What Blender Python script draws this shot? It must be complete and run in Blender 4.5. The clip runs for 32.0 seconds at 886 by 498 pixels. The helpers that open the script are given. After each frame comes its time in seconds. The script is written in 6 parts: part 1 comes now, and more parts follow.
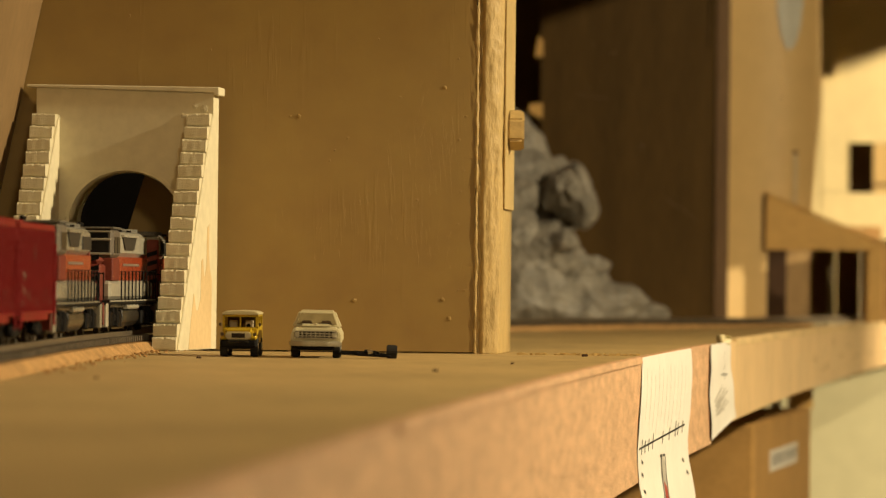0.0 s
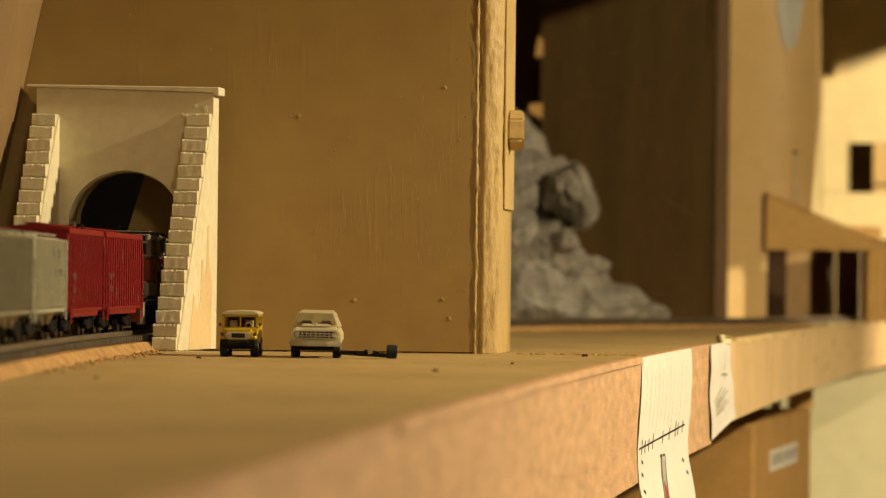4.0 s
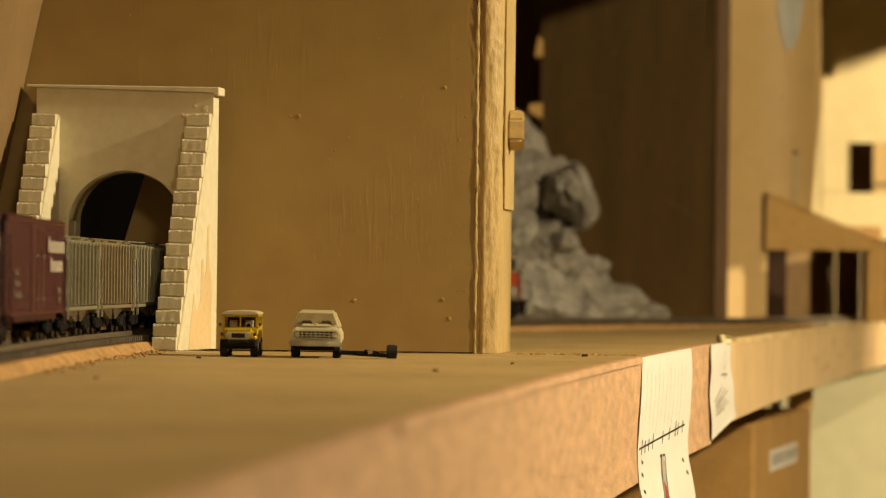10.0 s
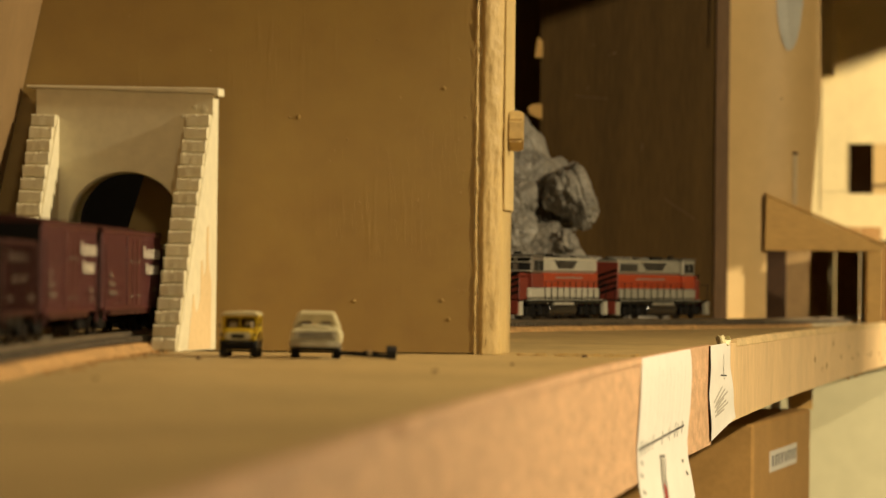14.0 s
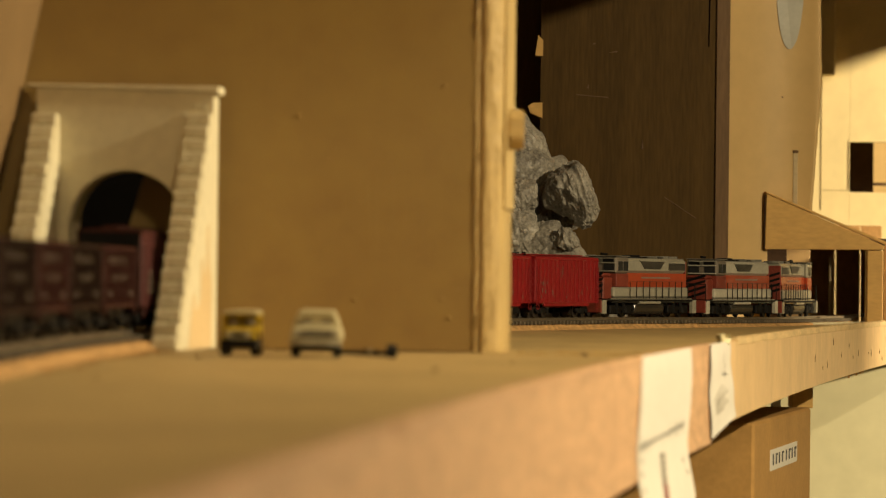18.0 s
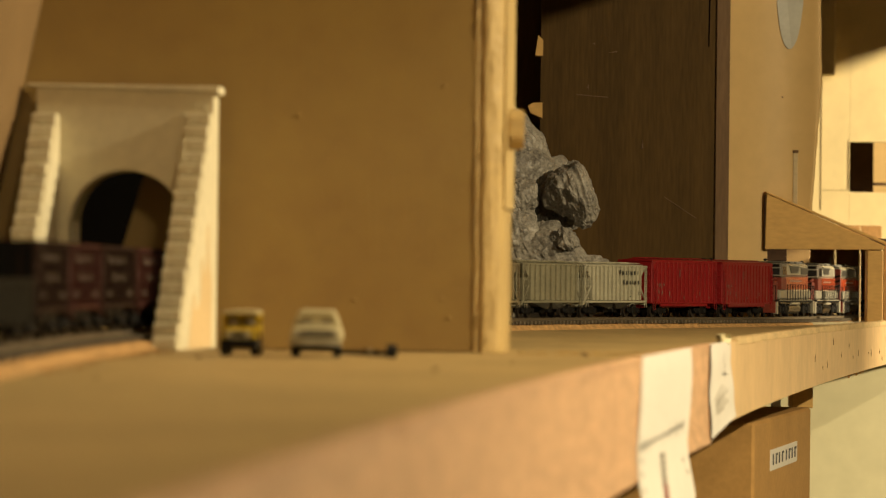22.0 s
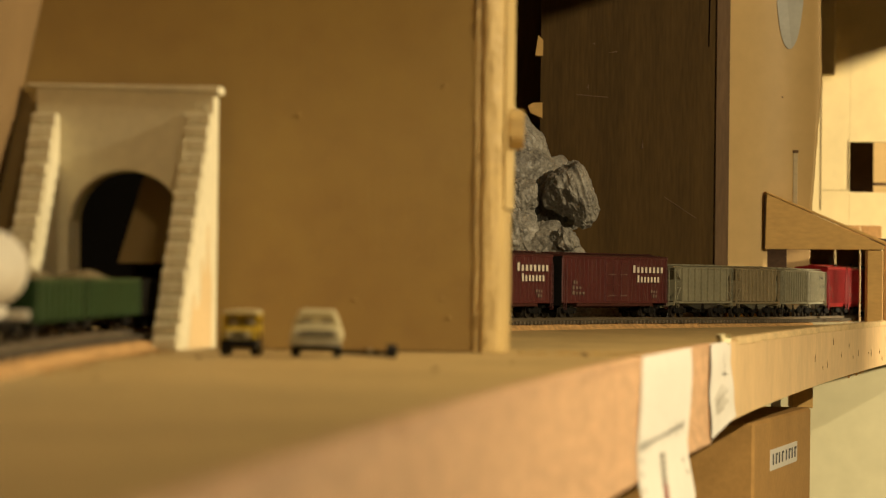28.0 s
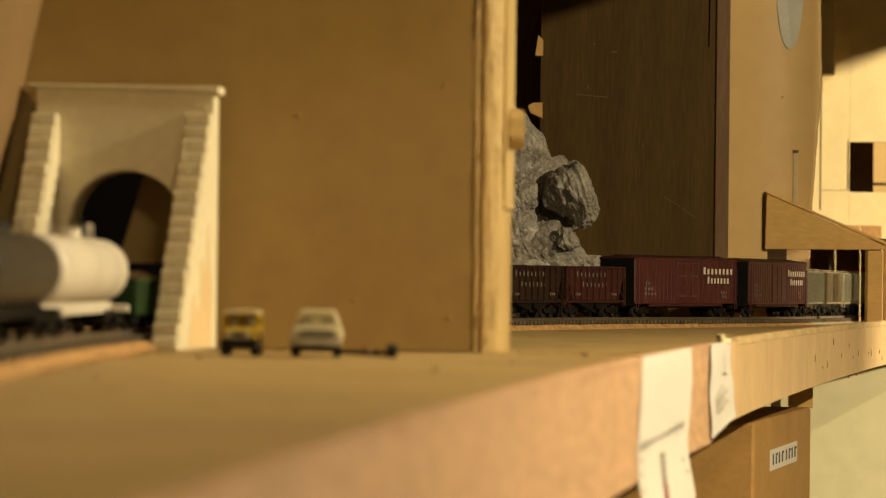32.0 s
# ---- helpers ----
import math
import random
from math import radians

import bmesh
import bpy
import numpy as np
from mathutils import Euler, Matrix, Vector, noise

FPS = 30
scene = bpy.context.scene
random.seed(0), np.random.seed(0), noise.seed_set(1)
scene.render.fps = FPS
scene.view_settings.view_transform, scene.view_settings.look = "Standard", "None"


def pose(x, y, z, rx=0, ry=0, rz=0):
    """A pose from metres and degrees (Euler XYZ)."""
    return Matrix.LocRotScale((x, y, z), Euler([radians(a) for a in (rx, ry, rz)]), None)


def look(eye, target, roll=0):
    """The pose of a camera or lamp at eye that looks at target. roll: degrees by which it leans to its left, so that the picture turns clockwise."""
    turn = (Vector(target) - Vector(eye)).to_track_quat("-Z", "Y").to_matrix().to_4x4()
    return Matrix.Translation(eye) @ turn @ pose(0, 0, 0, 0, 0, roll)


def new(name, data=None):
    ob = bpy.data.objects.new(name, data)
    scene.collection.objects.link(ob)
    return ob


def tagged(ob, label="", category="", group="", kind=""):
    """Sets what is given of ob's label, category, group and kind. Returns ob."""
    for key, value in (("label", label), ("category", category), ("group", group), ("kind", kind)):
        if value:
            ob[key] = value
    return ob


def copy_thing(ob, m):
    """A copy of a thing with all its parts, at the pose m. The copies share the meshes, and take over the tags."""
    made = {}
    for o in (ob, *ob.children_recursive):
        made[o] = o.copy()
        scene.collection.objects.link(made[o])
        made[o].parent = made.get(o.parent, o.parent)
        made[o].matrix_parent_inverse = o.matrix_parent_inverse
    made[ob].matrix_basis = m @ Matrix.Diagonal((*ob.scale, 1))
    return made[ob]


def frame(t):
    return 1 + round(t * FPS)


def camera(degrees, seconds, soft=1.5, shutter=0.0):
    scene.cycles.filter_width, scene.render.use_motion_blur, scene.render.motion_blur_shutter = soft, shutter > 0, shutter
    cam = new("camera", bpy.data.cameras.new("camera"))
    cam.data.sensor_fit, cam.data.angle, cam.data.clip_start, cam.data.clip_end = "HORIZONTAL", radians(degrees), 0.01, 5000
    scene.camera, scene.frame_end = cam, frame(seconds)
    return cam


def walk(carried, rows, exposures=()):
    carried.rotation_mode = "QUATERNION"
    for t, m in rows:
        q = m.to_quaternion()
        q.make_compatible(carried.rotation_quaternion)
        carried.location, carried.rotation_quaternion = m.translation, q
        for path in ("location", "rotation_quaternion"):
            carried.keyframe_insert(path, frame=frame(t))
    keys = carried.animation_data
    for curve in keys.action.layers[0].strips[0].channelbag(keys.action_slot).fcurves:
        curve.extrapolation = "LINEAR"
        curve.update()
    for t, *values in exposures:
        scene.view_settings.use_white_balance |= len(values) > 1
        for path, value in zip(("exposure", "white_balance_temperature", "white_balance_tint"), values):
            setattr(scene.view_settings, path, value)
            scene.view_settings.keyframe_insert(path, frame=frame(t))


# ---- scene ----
# A model railway on a plywood bench. World in metres, bench top at z = 1.0.
EYE = (0.0, 0.0, 1.0357)
cam = camera(13.49, 32.0, soft=1.2)
VIEW = look(EYE, (0.0, 10.0, 1.1172), 0.65)
RAISED = look(EYE, (0.001, 10.0, 1.1192), 0.65)
LOWERED = look(EYE, (0.0, 10.0, 1.1152), 0.65)
walk(cam, [(0.0, VIEW), (10.2, VIEW), (11.2, RAISED), (14.5, RAISED), (16.5, VIEW), (18.6, LOWERED), (32.0, LOWERED)], [(0.0, 0.0), (32.0, 0.0)])
cam.data.dof.use_dof = True
cam.data.dof.aperture_fstop = 19.0

# ---- light ----
world = bpy.data.worlds.new("world")
scene.world = world
world.use_nodes = True
world.node_tree.nodes["Background"].inputs[0].default_value = (1.0, 0.8, 0.55, 1)
world.node_tree.nodes["Background"].inputs[1].default_value = 0.02


def lamp(name, eye, target, power, size, colour):
    data = bpy.data.lights.new(name, "AREA")
    data.energy, data.size, data.color, data.shape = power, size, colour, "DISK"
    ob = new(name, data)
    ob.matrix_world = look(eye, target)
    return ob


lamp("work_light", (1.23, 1.56, 1.67), (-0.05, 1.98, 1.02), 33, 0.05, (1.0, 0.805, 0.49))
lamp("room_light", (0.90, -2.70, 2.60), (0.0, 2.0, 1.0), 41, 0.52, (1.0, 0.80, 0.48))
# weak overhead fill, added without a known lamp
lamp("ceiling_light", (0.2, -0.4, 2.55), (0.0, 2.0, 1.0), 3, 0.6, (1.0, 0.84, 0.54))
spot = bpy.data.lights.new("wall_light", "SPOT")
spot.energy, spot.spot_size, spot.spot_blend, spot.shadow_soft_size, spot.color = 395, radians(74), 0.6, 0.008, (1.0, 0.80, 0.485)
new("wall_light", spot).matrix_world = look((2.20, 3.45, 1.45), (0.55, 4.38, 1.03))


# ---- materials ----
def material(name, colour, rough=0.6, metal=0.0, vary=0.12, scale=30.0, fine=0.0, bump=0.0, stretch=(1, 1, 1), dark=None, spec=0.28, random=0.0, brush=0.0):
    """A surface with two scales of variation; stretch draws the grain out."""
    m = bpy.data.materials.new(name)
    m.use_nodes = True
    t = m.node_tree
    b = t.nodes["Principled BSDF"]
    b.inputs["Roughness"].default_value, b.inputs["Metallic"].default_value = rough, metal
    b.inputs["Specular IOR Level"].default_value = spec
    co = t.nodes.new("ShaderNodeTexCoord")
    mp = t.nodes.new("ShaderNodeMapping")
    mp.inputs["Scale"].default_value = stretch
    t.links.new(co.outputs["Object"], mp.inputs["Vector"])
    n1, n2 = t.nodes.new("ShaderNodeTexNoise"), t.nodes.new("ShaderNodeTexNoise")
    n1.inputs["Scale"].default_value, n1.inputs["Detail"].default_value = scale, 4
    n2.inputs["Scale"].default_value, n2.inputs["Detail"].default_value = scale * 9, 3
    for n in (n1, n2):
        t.links.new(mp.outputs["Vector"], n.inputs["Vector"])
    add = t.nodes.new("ShaderNodeMath")
    add.operation = "MULTIPLY_ADD"
    add.inputs[1].default_value = 0.5
    half = t.nodes.new("ShaderNodeMath")
    half.operation = "MULTIPLY"
    half.inputs[1].default_value = 0.5
    t.links.new(n2.outputs["Fac"], half.inputs[0])
    t.links.new(n1.outputs["Fac"], add.inputs[0])
    t.links.new(half.outputs[0], add.inputs[2])
    ramp = t.nodes.new("ShaderNodeValToRGB")
    low = dark or tuple(c * (1 - 2.2 * vary) for c in colour)
    high = tuple(min(1, c * (1 + vary)) for c in colour)
    e = ramp.color_ramp.elements
    e[0].position, e[0].color = 0.32, (*low, 1)
    e[1].position, e[1].color = 0.66, (*high, 1)
    t.links.new(add.outputs[0], ramp.inputs["Fac"])
    last = ramp.outputs["Color"]
    if random:
        oi = t.nodes.new("ShaderNodeObjectInfo")
        hsv = t.nodes.new("ShaderNodeHueSaturation")
        mr = t.nodes.new("ShaderNodeMapRange")
        mr.inputs["To Min"].default_value, mr.inputs["To Max"].default_value = 1 - random, 1 + random
        t.links.new(oi.outputs["Random"], mr.inputs["Value"])
        t.links.new(mr.outputs["Result"], hsv.inputs["Value"])
        t.links.new(last, hsv.inputs["Color"])
        last = hsv.outputs["Color"]
    t.links.new(last, b.inputs["Base Color"])
    if bump:
        bp = t.nodes.new("ShaderNodeBump")
        bp.inputs["Strength"].default_value, bp.inputs["Distance"].default_value = bump, 0.001
        t.links.new(add.outputs[0], bp.inputs["Height"])
        t.links.new(bp.outputs["Normal"], b.inputs["Normal"])
        if brush:
            # brush marks: long thin ridges of paint that come and go in patches
            mp2, n3, n4 = t.nodes.new("ShaderNodeMapping"), t.nodes.new("ShaderNodeTexNoise"), t.nodes.new("ShaderNodeTexNoise")
            mp2.inputs["Scale"].default_value, mp2.inputs["Rotation"].default_value = (1.0, 1.0, 0.085), (0, 0.10, 0)
            n3.inputs["Scale"].default_value, n3.inputs["Detail"].default_value = 360, 2
            n4.inputs["Scale"].default_value, n4.inputs["Detail"].default_value = 16, 2
            t.links.new(co.outputs["Object"], mp2.inputs["Vector"])
            t.links.new(mp2.outputs["Vector"], n3.inputs["Vector"])
            t.links.new(co.outputs["Object"], n4.inputs["Vector"])
            patch, ridge, mix = t.nodes.new("ShaderNodeMapRange"), t.nodes.new("ShaderNodeMapRange"), t.nodes.new("ShaderNodeMath")
            patch.inputs["From Min"].default_value, patch.inputs["From Max"].default_value = 0.48, 0.62
            ridge.inputs["From Min"].default_value, ridge.inputs["From Max"].default_value = 0.56, 0.74
            mix.operation = "MULTIPLY"
            t.links.new(n4.outputs["Fac"], patch.inputs["Value"])
            t.links.new(n3.outputs["Fac"], ridge.inputs["Value"])
            t.links.new(patch.outputs["Result"], mix.inputs[0])
            t.links.new(ridge.outputs["Result"], mix.inputs[1])
            bp2 = t.nodes.new("ShaderNodeBump")
            bp2.inputs["Strength"].default_value, bp2.inputs["Distance"].default_value = brush, 0.0006
            t.links.new(mix.outputs[0], bp2.inputs["Height"])
            t.links.new(bp.outputs["Normal"], bp2.inputs["Normal"])
            t.links.new(bp2.outputs["Normal"], b.inputs["Normal"])
    return m


M_TAN = material("tan_wall_paint", (0.256, 0.1715, 0.0535), 0.34, vary=0.05, dark=(0.232, 0.1475, 0.0500), scale=7, bump=0.16, brush=0.12)
# paler tan for the brush ridges: their glints are put into the colour
M_TAN_GLINT = material("tan_glint_paint", (0.33, 0.232, 0.084), 0.25, vary=0.05, spec=0.4)
M_STREAK = material("streak_tan", (0.60, 0.455, 0.25), 0.65, vary=0.06)
M_PANEL = material("beige_panel_paint", (0.52, 0.34, 0.15), 0.5, vary=0.08, scale=10, bump=0.15)
M_COVE = material("cove_paint", (0.62, 0.432, 0.187), 0.5, vary=0.04, scale=7, bump=0.05)
M_GABLE = material("gable_wood", (0.62, 0.385, 0.125), 0.6, vary=0.07, scale=26, bump=0.3, stretch=(0.5, 1, 1.4))
M_STRIP = material("pale_strip_wood", (0.56, 0.45, 0.27), 0.6, vary=0.06)
M_SAWN = material("painted_ply_edge", (0.455, 0.325, 0.132), 0.5, vary=0.10, scale=75, bump=0.9, stretch=(1, 1, 0.4))
M_POST = material("thick_tan_paint", (0.46, 0.33, 0.135), 0.4, vary=0.10, scale=40, bump=0.5)
M_BENCH = material("bench_top_paint", (0.455, 0.325, 0.138), 0.55, vary=0.14, scale=9, bump=0.25)
M_EDGE = material("raw_plywood_edge", (0.56, 0.405, 0.162), 0.34, vary=0.08, scale=90, bump=0.9, stretch=(2.2, 2.2, 0.16), dark=(0.40, 0.275, 0.10), spec=0.4)
M_FASCIA = material("lauan_plywood", (0.65, 0.402, 0.228), 0.6, vary=0.18, scale=210, bump=1.6, stretch=(1, 0.20, 0.9))
M_FASCIA2 = material("painted_fascia", (0.66, 0.45, 0.225), 0.5, vary=0.10, scale=22, bump=0.3, stretch=(1, 1, 0.35))
M_PLASTER = material("plaster", (0.61, 0.555, 0.385), 0.7, vary=0.06, scale=18, bump=0.22)
M_STONE = material("cast_stone", (0.58, 0.525, 0.36), 0.75, vary=0.06, scale=150, bump=0.35, random=0.06)
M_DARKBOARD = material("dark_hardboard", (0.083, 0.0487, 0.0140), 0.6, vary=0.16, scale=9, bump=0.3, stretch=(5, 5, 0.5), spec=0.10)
M_ROCK = material("grey_plaster_rock", (0.32, 0.297, 0.25), 0.46, vary=0.2, scale=55, bump=0.5, dark=(0.10, 0.092, 0.08), spec=0.4)
M_CREAM = material("cream_wall_paint", (0.80, 0.66, 0.36), 0.6, vary=0.05, scale=6, bump=0.08)
M_GREEN_WALL = material("grey_green_wall_paint", (0.50, 0.47, 0.30), 0.6, vary=0.05, scale=5)
M_RAW = material("raw_pale_wood", (0.66, 0.48, 0.24), 0.65, vary=0.16, scale=90, bump=0.5, stretch=(1, 0.2, 1))
M_SHED = material("shed_wood", (0.55, 0.31, 0.115), 0.65, vary=0.14, scale=30, bump=0.25, stretch=(1, 1, 0.4))
M_SHED_DARK = material("dark_stained_wood", (0.065, 0.032, 0.014), 0.7, vary=0.2, scale=30)
M_CARD = material("cardboard", (0.46, 0.265, 0.085), 0.8, vary=0.08, scale=20, bump=0.05)
M_PAPER = material("white_paper", (0.70, 0.67, 0.60), 0.8, vary=0.03, scale=30)
M_INK = material("black_ink", (0.03, 0.03, 0.03), 0.6)
M_RED_INK = material("red_ink", (0.35, 0.06, 0.04), 0.6)
M_CORK = material("cork", (0.47, 0.275, 0.105), 0.9, vary=0.3, scale=160, bump=1.0)
M_TIE = material("dark_tie_plastic", (0.085, 0.068, 0.045), 0.6, vary=0.2, random=0.25)
M_RAIL = material("nickel_silver", (0.30, 0.25, 0.18), 0.42, metal=0.85)
M_BLACK = material("black_underframe", (0.006, 0.0055, 0.005), 0.6, vary=0.2, scale=120, spec=0.10)
M_WHEEL = material("wheel_metal", (0.040, 0.033, 0.027), 0.45, metal=0.5)
M_CARMINE = material("bright_red_paint", (0.180, 0.0085, 0.0095), 0.42, vary=0.08, scale=40, spec=0.16)
M_OXIDE = material("brown_red_paint", (0.064, 0.0130, 0.0120), 0.5, vary=0.12, scale=40)
M_OXIDE_DK = material("dark_oxide_paint", (0.046, 0.0155, 0.012), 0.6, vary=0.15, scale=40, spec=0.10)
M_HOP_BLACK = material("blackened_brown_paint", (0.026, 0.0135, 0.009), 0.65, vary=0.2, scale=40, spec=0.08)
M_HOP_GREY = material("warm_grey_paint", (0.185, 0.172, 0.112), 0.55, vary=0.12, scale=50)
M_HOP_TAN = material("buff_grey_paint", (0.19, 0.152, 0.085), 0.55, vary=0.12, scale=50)
M_HOP_PALE = material("pale_grey_paint", (0.31, 0.295, 0.215), 0.55, vary=0.10, scale=50)
M_LOCO_PALE = material("pale_locomotive_grey", (0.36, 0.342, 0.278), 0.24, vary=0.08, scale=50, spec=0.5)
M_LOCO_DARK_RED = material("dark_locomotive_red", (0.15, 0.028, 0.016), 0.55, vary=0.15, scale=60)
M_LOCO_GREY = material("locomotive_grey", (0.235, 0.222, 0.174), 0.24, vary=0.08, scale=50, spec=0.5)
M_LOCO_ROOF = material("sooty_roof_paint", (0.13, 0.122, 0.10), 0.6, vary=0.2, scale=60)
M_LOCO_CAB = material("brownish_cab_grey", (0.13, 0.11, 0.085), 0.5, vary=0.12, scale=60)
M_GRILLE = material("dark_vent_mesh", (0.035, 0.032, 0.026), 0.5, vary=0.2, scale=200)
M_TANK_GREY = material("dusty_fuel_tank", (0.020, 0.018, 0.015), 0.22, vary=0.2, scale=60, spec=0.5)
M_LOCO_RED = material("locomotive_scarlet", (0.30, 0.048, 0.018), 0.24, vary=0.08, scale=50, spec=0.5)
M_WINDOW = material("dark_window", (0.02, 0.02, 0.02), 0.2)
M_LETTER_DIM = material("worn_lettering", (0.17, 0.135, 0.105), 0.7, spec=0.1)
M_LETTER = material("white_lettering", (0.58, 0.53, 0.43), 0.6)
M_GREEN = material("dark_green_paint", (0.010, 0.030, 0.008), 0.6, vary=0.15, scale=50, spec=0.10)
M_GREEN_POST = material("faded_green_paint", (0.045, 0.075, 0.028), 0.6, vary=0.15, scale=50, spec=0.10)
M_GOND_BLACK = material("sooty_black_paint", (0.012, 0.011, 0.008), 0.65, vary=0.2, scale=40, spec=0.08)
M_TANK_WHITE = material("white_tank_paint", (0.62, 0.58, 0.48), 0.45, vary=0.1, scale=40)
M_TANK_DARK = material("black_tank_paint", (0.035, 0.035, 0.028), 0.4, vary=0.15, scale=40)
M_YELLOW = material("yellow_toy_paint", (0.430, 0.290, 0.013), 0.35, vary=0.04)
M_IVORY = material("ivory_toy_paint", (0.49, 0.44, 0.265), 0.35, vary=0.04)
M_CHROME = material("dull_silver", (0.46, 0.43, 0.33), 0.30, metal=0.85)
M_TYRE = material("black_tyre", (0.018, 0.017, 0.015), 0.8)
M_OVAL = material("pale_grey_plastic", (0.50, 0.50, 0.44), 0.5, vary=0.04)
# near black for the tunnel's painted shade and for a crack
M_SHADE_CRACK = material("shade_and_crack_black", (0.004, 0.0035, 0.003), 0.95, spec=0.03)
M_SIDE = material("pinkish_tan_paint", (0.225, 0.146, 0.068), 0.5, vary=0.08, scale=12, bump=0.15)
M_TAPE = material("yellowed_tape", (0.66, 0.585, 0.34), 0.4)
M_TRIM = material("brown_trim_wood", (0.16, 0.095, 0.045), 0.6, vary=0.15, scale=20, stretch=(2, 2, 0.3))
M_SEAT = material("pale_seat_plastic", (0.36, 0.29, 0.18), 0.5)
M_CABIN = material("dark_cabin_plastic", (0.06, 0.035, 0.015), 0.6)
M_CEILING = material("ceiling_paint", (0.62, 0.55, 0.42), 0.9, vary=0.03, scale=3)
M_FLOOR = material("concrete_floor", (0.22, 0.20, 0.17), 0.8, vary=0.15, scale=4)


# ---- mesh helpers ----
def mesh_of(name, bm, mat, smooth=False):
    bmesh.ops.recalc_face_normals(bm, faces=bm.faces)
    me = bpy.data.meshes.new(name)
    bm.to_mesh(me)
    bm.free()
    for m in (mat if isinstance(mat, (list, tuple)) else [mat]):
        me.materials.append(m)
    if smooth:
        for p in me.polygons:
            p.use_smooth = True
    return me


def part(name, bm, mat, parent=None, label="", smooth=False, at=None):
    ob = new(name, mesh_of(name, bm, mat, smooth))
    if parent is not None:
        ob.parent = parent
    if at is not None:
        ob.matrix_basis = at
    return tagged(ob, label) if label else ob


def thing(name, label, category, at=None, group="", kind=""):
    ob = new(name)
    ob.empty_display_size = 0.01
    if at is not None:
        ob.matrix_basis = at
    return tagged(ob, label, category, group, kind)


def block(bm, lo, hi, bevel=0.0, m=None):
    """A box from corner to corner, its edges bevelled, added to bm."""
    b2 = bmesh.new()
    bmesh.ops.create_cube(b2, size=1)
    size = Vector(hi) - Vector(lo)
    mid = (Vector(hi) + Vector(lo)) / 2
    for v in b2.verts:
        v.co = Vector((v.co.x * size.x, v.co.y * size.y, v.co.z * size.z)) + mid
    if bevel:
        bmesh.ops.bevel(b2, geom=b2.edges[:], offset=bevel, segments=1, affect="EDGES")
    join(bm, b2, m)
    return bm


def join(bm, b2, m=None):
    if m is not None:
        bmesh.ops.transform(b2, matrix=m, verts=b2.verts)
    me = bpy.data.meshes.new("tmp")
    b2.to_mesh(me)
    b2.free()
    bm.from_mesh(me)
    bpy.data.meshes.remove(me)


def box(lo, hi, bevel=0.0):
    return block(bmesh.new(), lo, hi, bevel)


def rod(bm, a, b, r, n=10, r2=None):
    """A round bar from a to b, added to bm."""
    a, b = Vector(a), Vector(b)
    b2 = bmesh.new()
    bmesh.ops.create_cone(b2, cap_ends=True, segments=n, radius1=r, radius2=r if r2 is None else r2, depth=(b - a).length)
    q = (b - a).to_track_quat("Z", "Y").to_matrix().to_4x4()
    join(bm, b2, Matrix.Translation((a + b) / 2) @ q)
    return bm


def prism(pts, lo, hi, axis="y", bevel=0.0, seg=1):
    """A flat outline (two coordinates a point) drawn out from lo to hi along an axis."""
    bm = bmesh.new()
    def at(p, d):
        return {"x": (d, p[0], p[1]), "y": (p[0], d, p[1]), "z": (p[0], p[1], d)}[axis]
    a = [bm.verts.new(at(p, lo)) for p in pts]
    b = [bm.verts.new(at(p, hi)) for p in pts]
    bm.faces.new(a)
    bm.faces.new(b[::-1])
    for i in range(len(pts)):
        j = (i + 1) % len(pts)
        bm.faces.new((a[i], b[i], b[j], a[j]))
    bmesh.ops.recalc_face_normals(bm, faces=bm.faces)
    if bevel:
        bmesh.ops.bevel(bm, geom=bm.edges[:], offset=bevel, segments=seg, affect="EDGES")
    return bm


# ---- the track's line and the bench's edge ----
def edge_x(y):
    """Where the bench's front edge runs."""
    return EDGE_A + EDGE_B * y + EDGE_C * y * y


EDGE_A, EDGE_B, EDGE_C = -0.0863, 0.0629, 0.02357

LINE = [(-.9, -2.4), (-.62, -1.7), (-.42, -1.0), (-.29, -.3), (-.21, .3), (-.178, .8), (-.171, 1.1), (-.170, 1.25), (-.1697, 1.37), (-.1692, 1.47),
        (-.1682, 1.57), (-.1640, 1.70), (-.157, 1.81), (-.149, 1.91), (-.1400, 2.01), (-.1295, 2.11), (-.116, 2.21), (-.099, 2.32), (-.078, 2.43),
        (-.053, 2.53), (-.0245, 2.61), (.0138, 2.692), (.0530, 2.7727), (.0883, 2.8524), (.1281, 2.9301), (.1712, 3.0056), (.2135, 3.0806),
        (.2513, 3.1572), (.2825, 3.2364), (.3070, 3.3181), (.3275, 3.4016), (.3474, 3.4859), (.3692, 3.5699), (.3903, 3.6530), (.411, 3.74),
        (.432, 3.84), (.452, 3.94), (.473, 4.04), (.494, 4.14), (.516, 4.24), (.538, 4.34), (.56, 4.44), (.58, 4.54), (.60, 4.64), (.62, 4.74),
        (.64, 4.84), (.66, 4.94), (.68, 5.04), (.70, 5.14)]


def spline(points, n=24):
    """A smooth line along control points (uniform cubic B-spline)."""
    p = np.array(points, float)
    t = (np.arange(n) / n)[:, None]
    rows = [(p[i - 1] * (1 - t) ** 3 + p[i] * (3 * t ** 3 - 6 * t * t + 4) + p[i + 1] * (-3 * t ** 3 + 3 * t * t + 3 * t + 1) + p[i + 2] * t ** 3) / 6
            for i in range(1, len(p) - 2)]
    return np.concatenate(rows)


TRACK = spline(LINE)
RUN = np.concatenate([[0], np.cumsum(np.linalg.norm(np.diff(TRACK, axis=0), axis=1))])
RAIL_Z = 1.0095


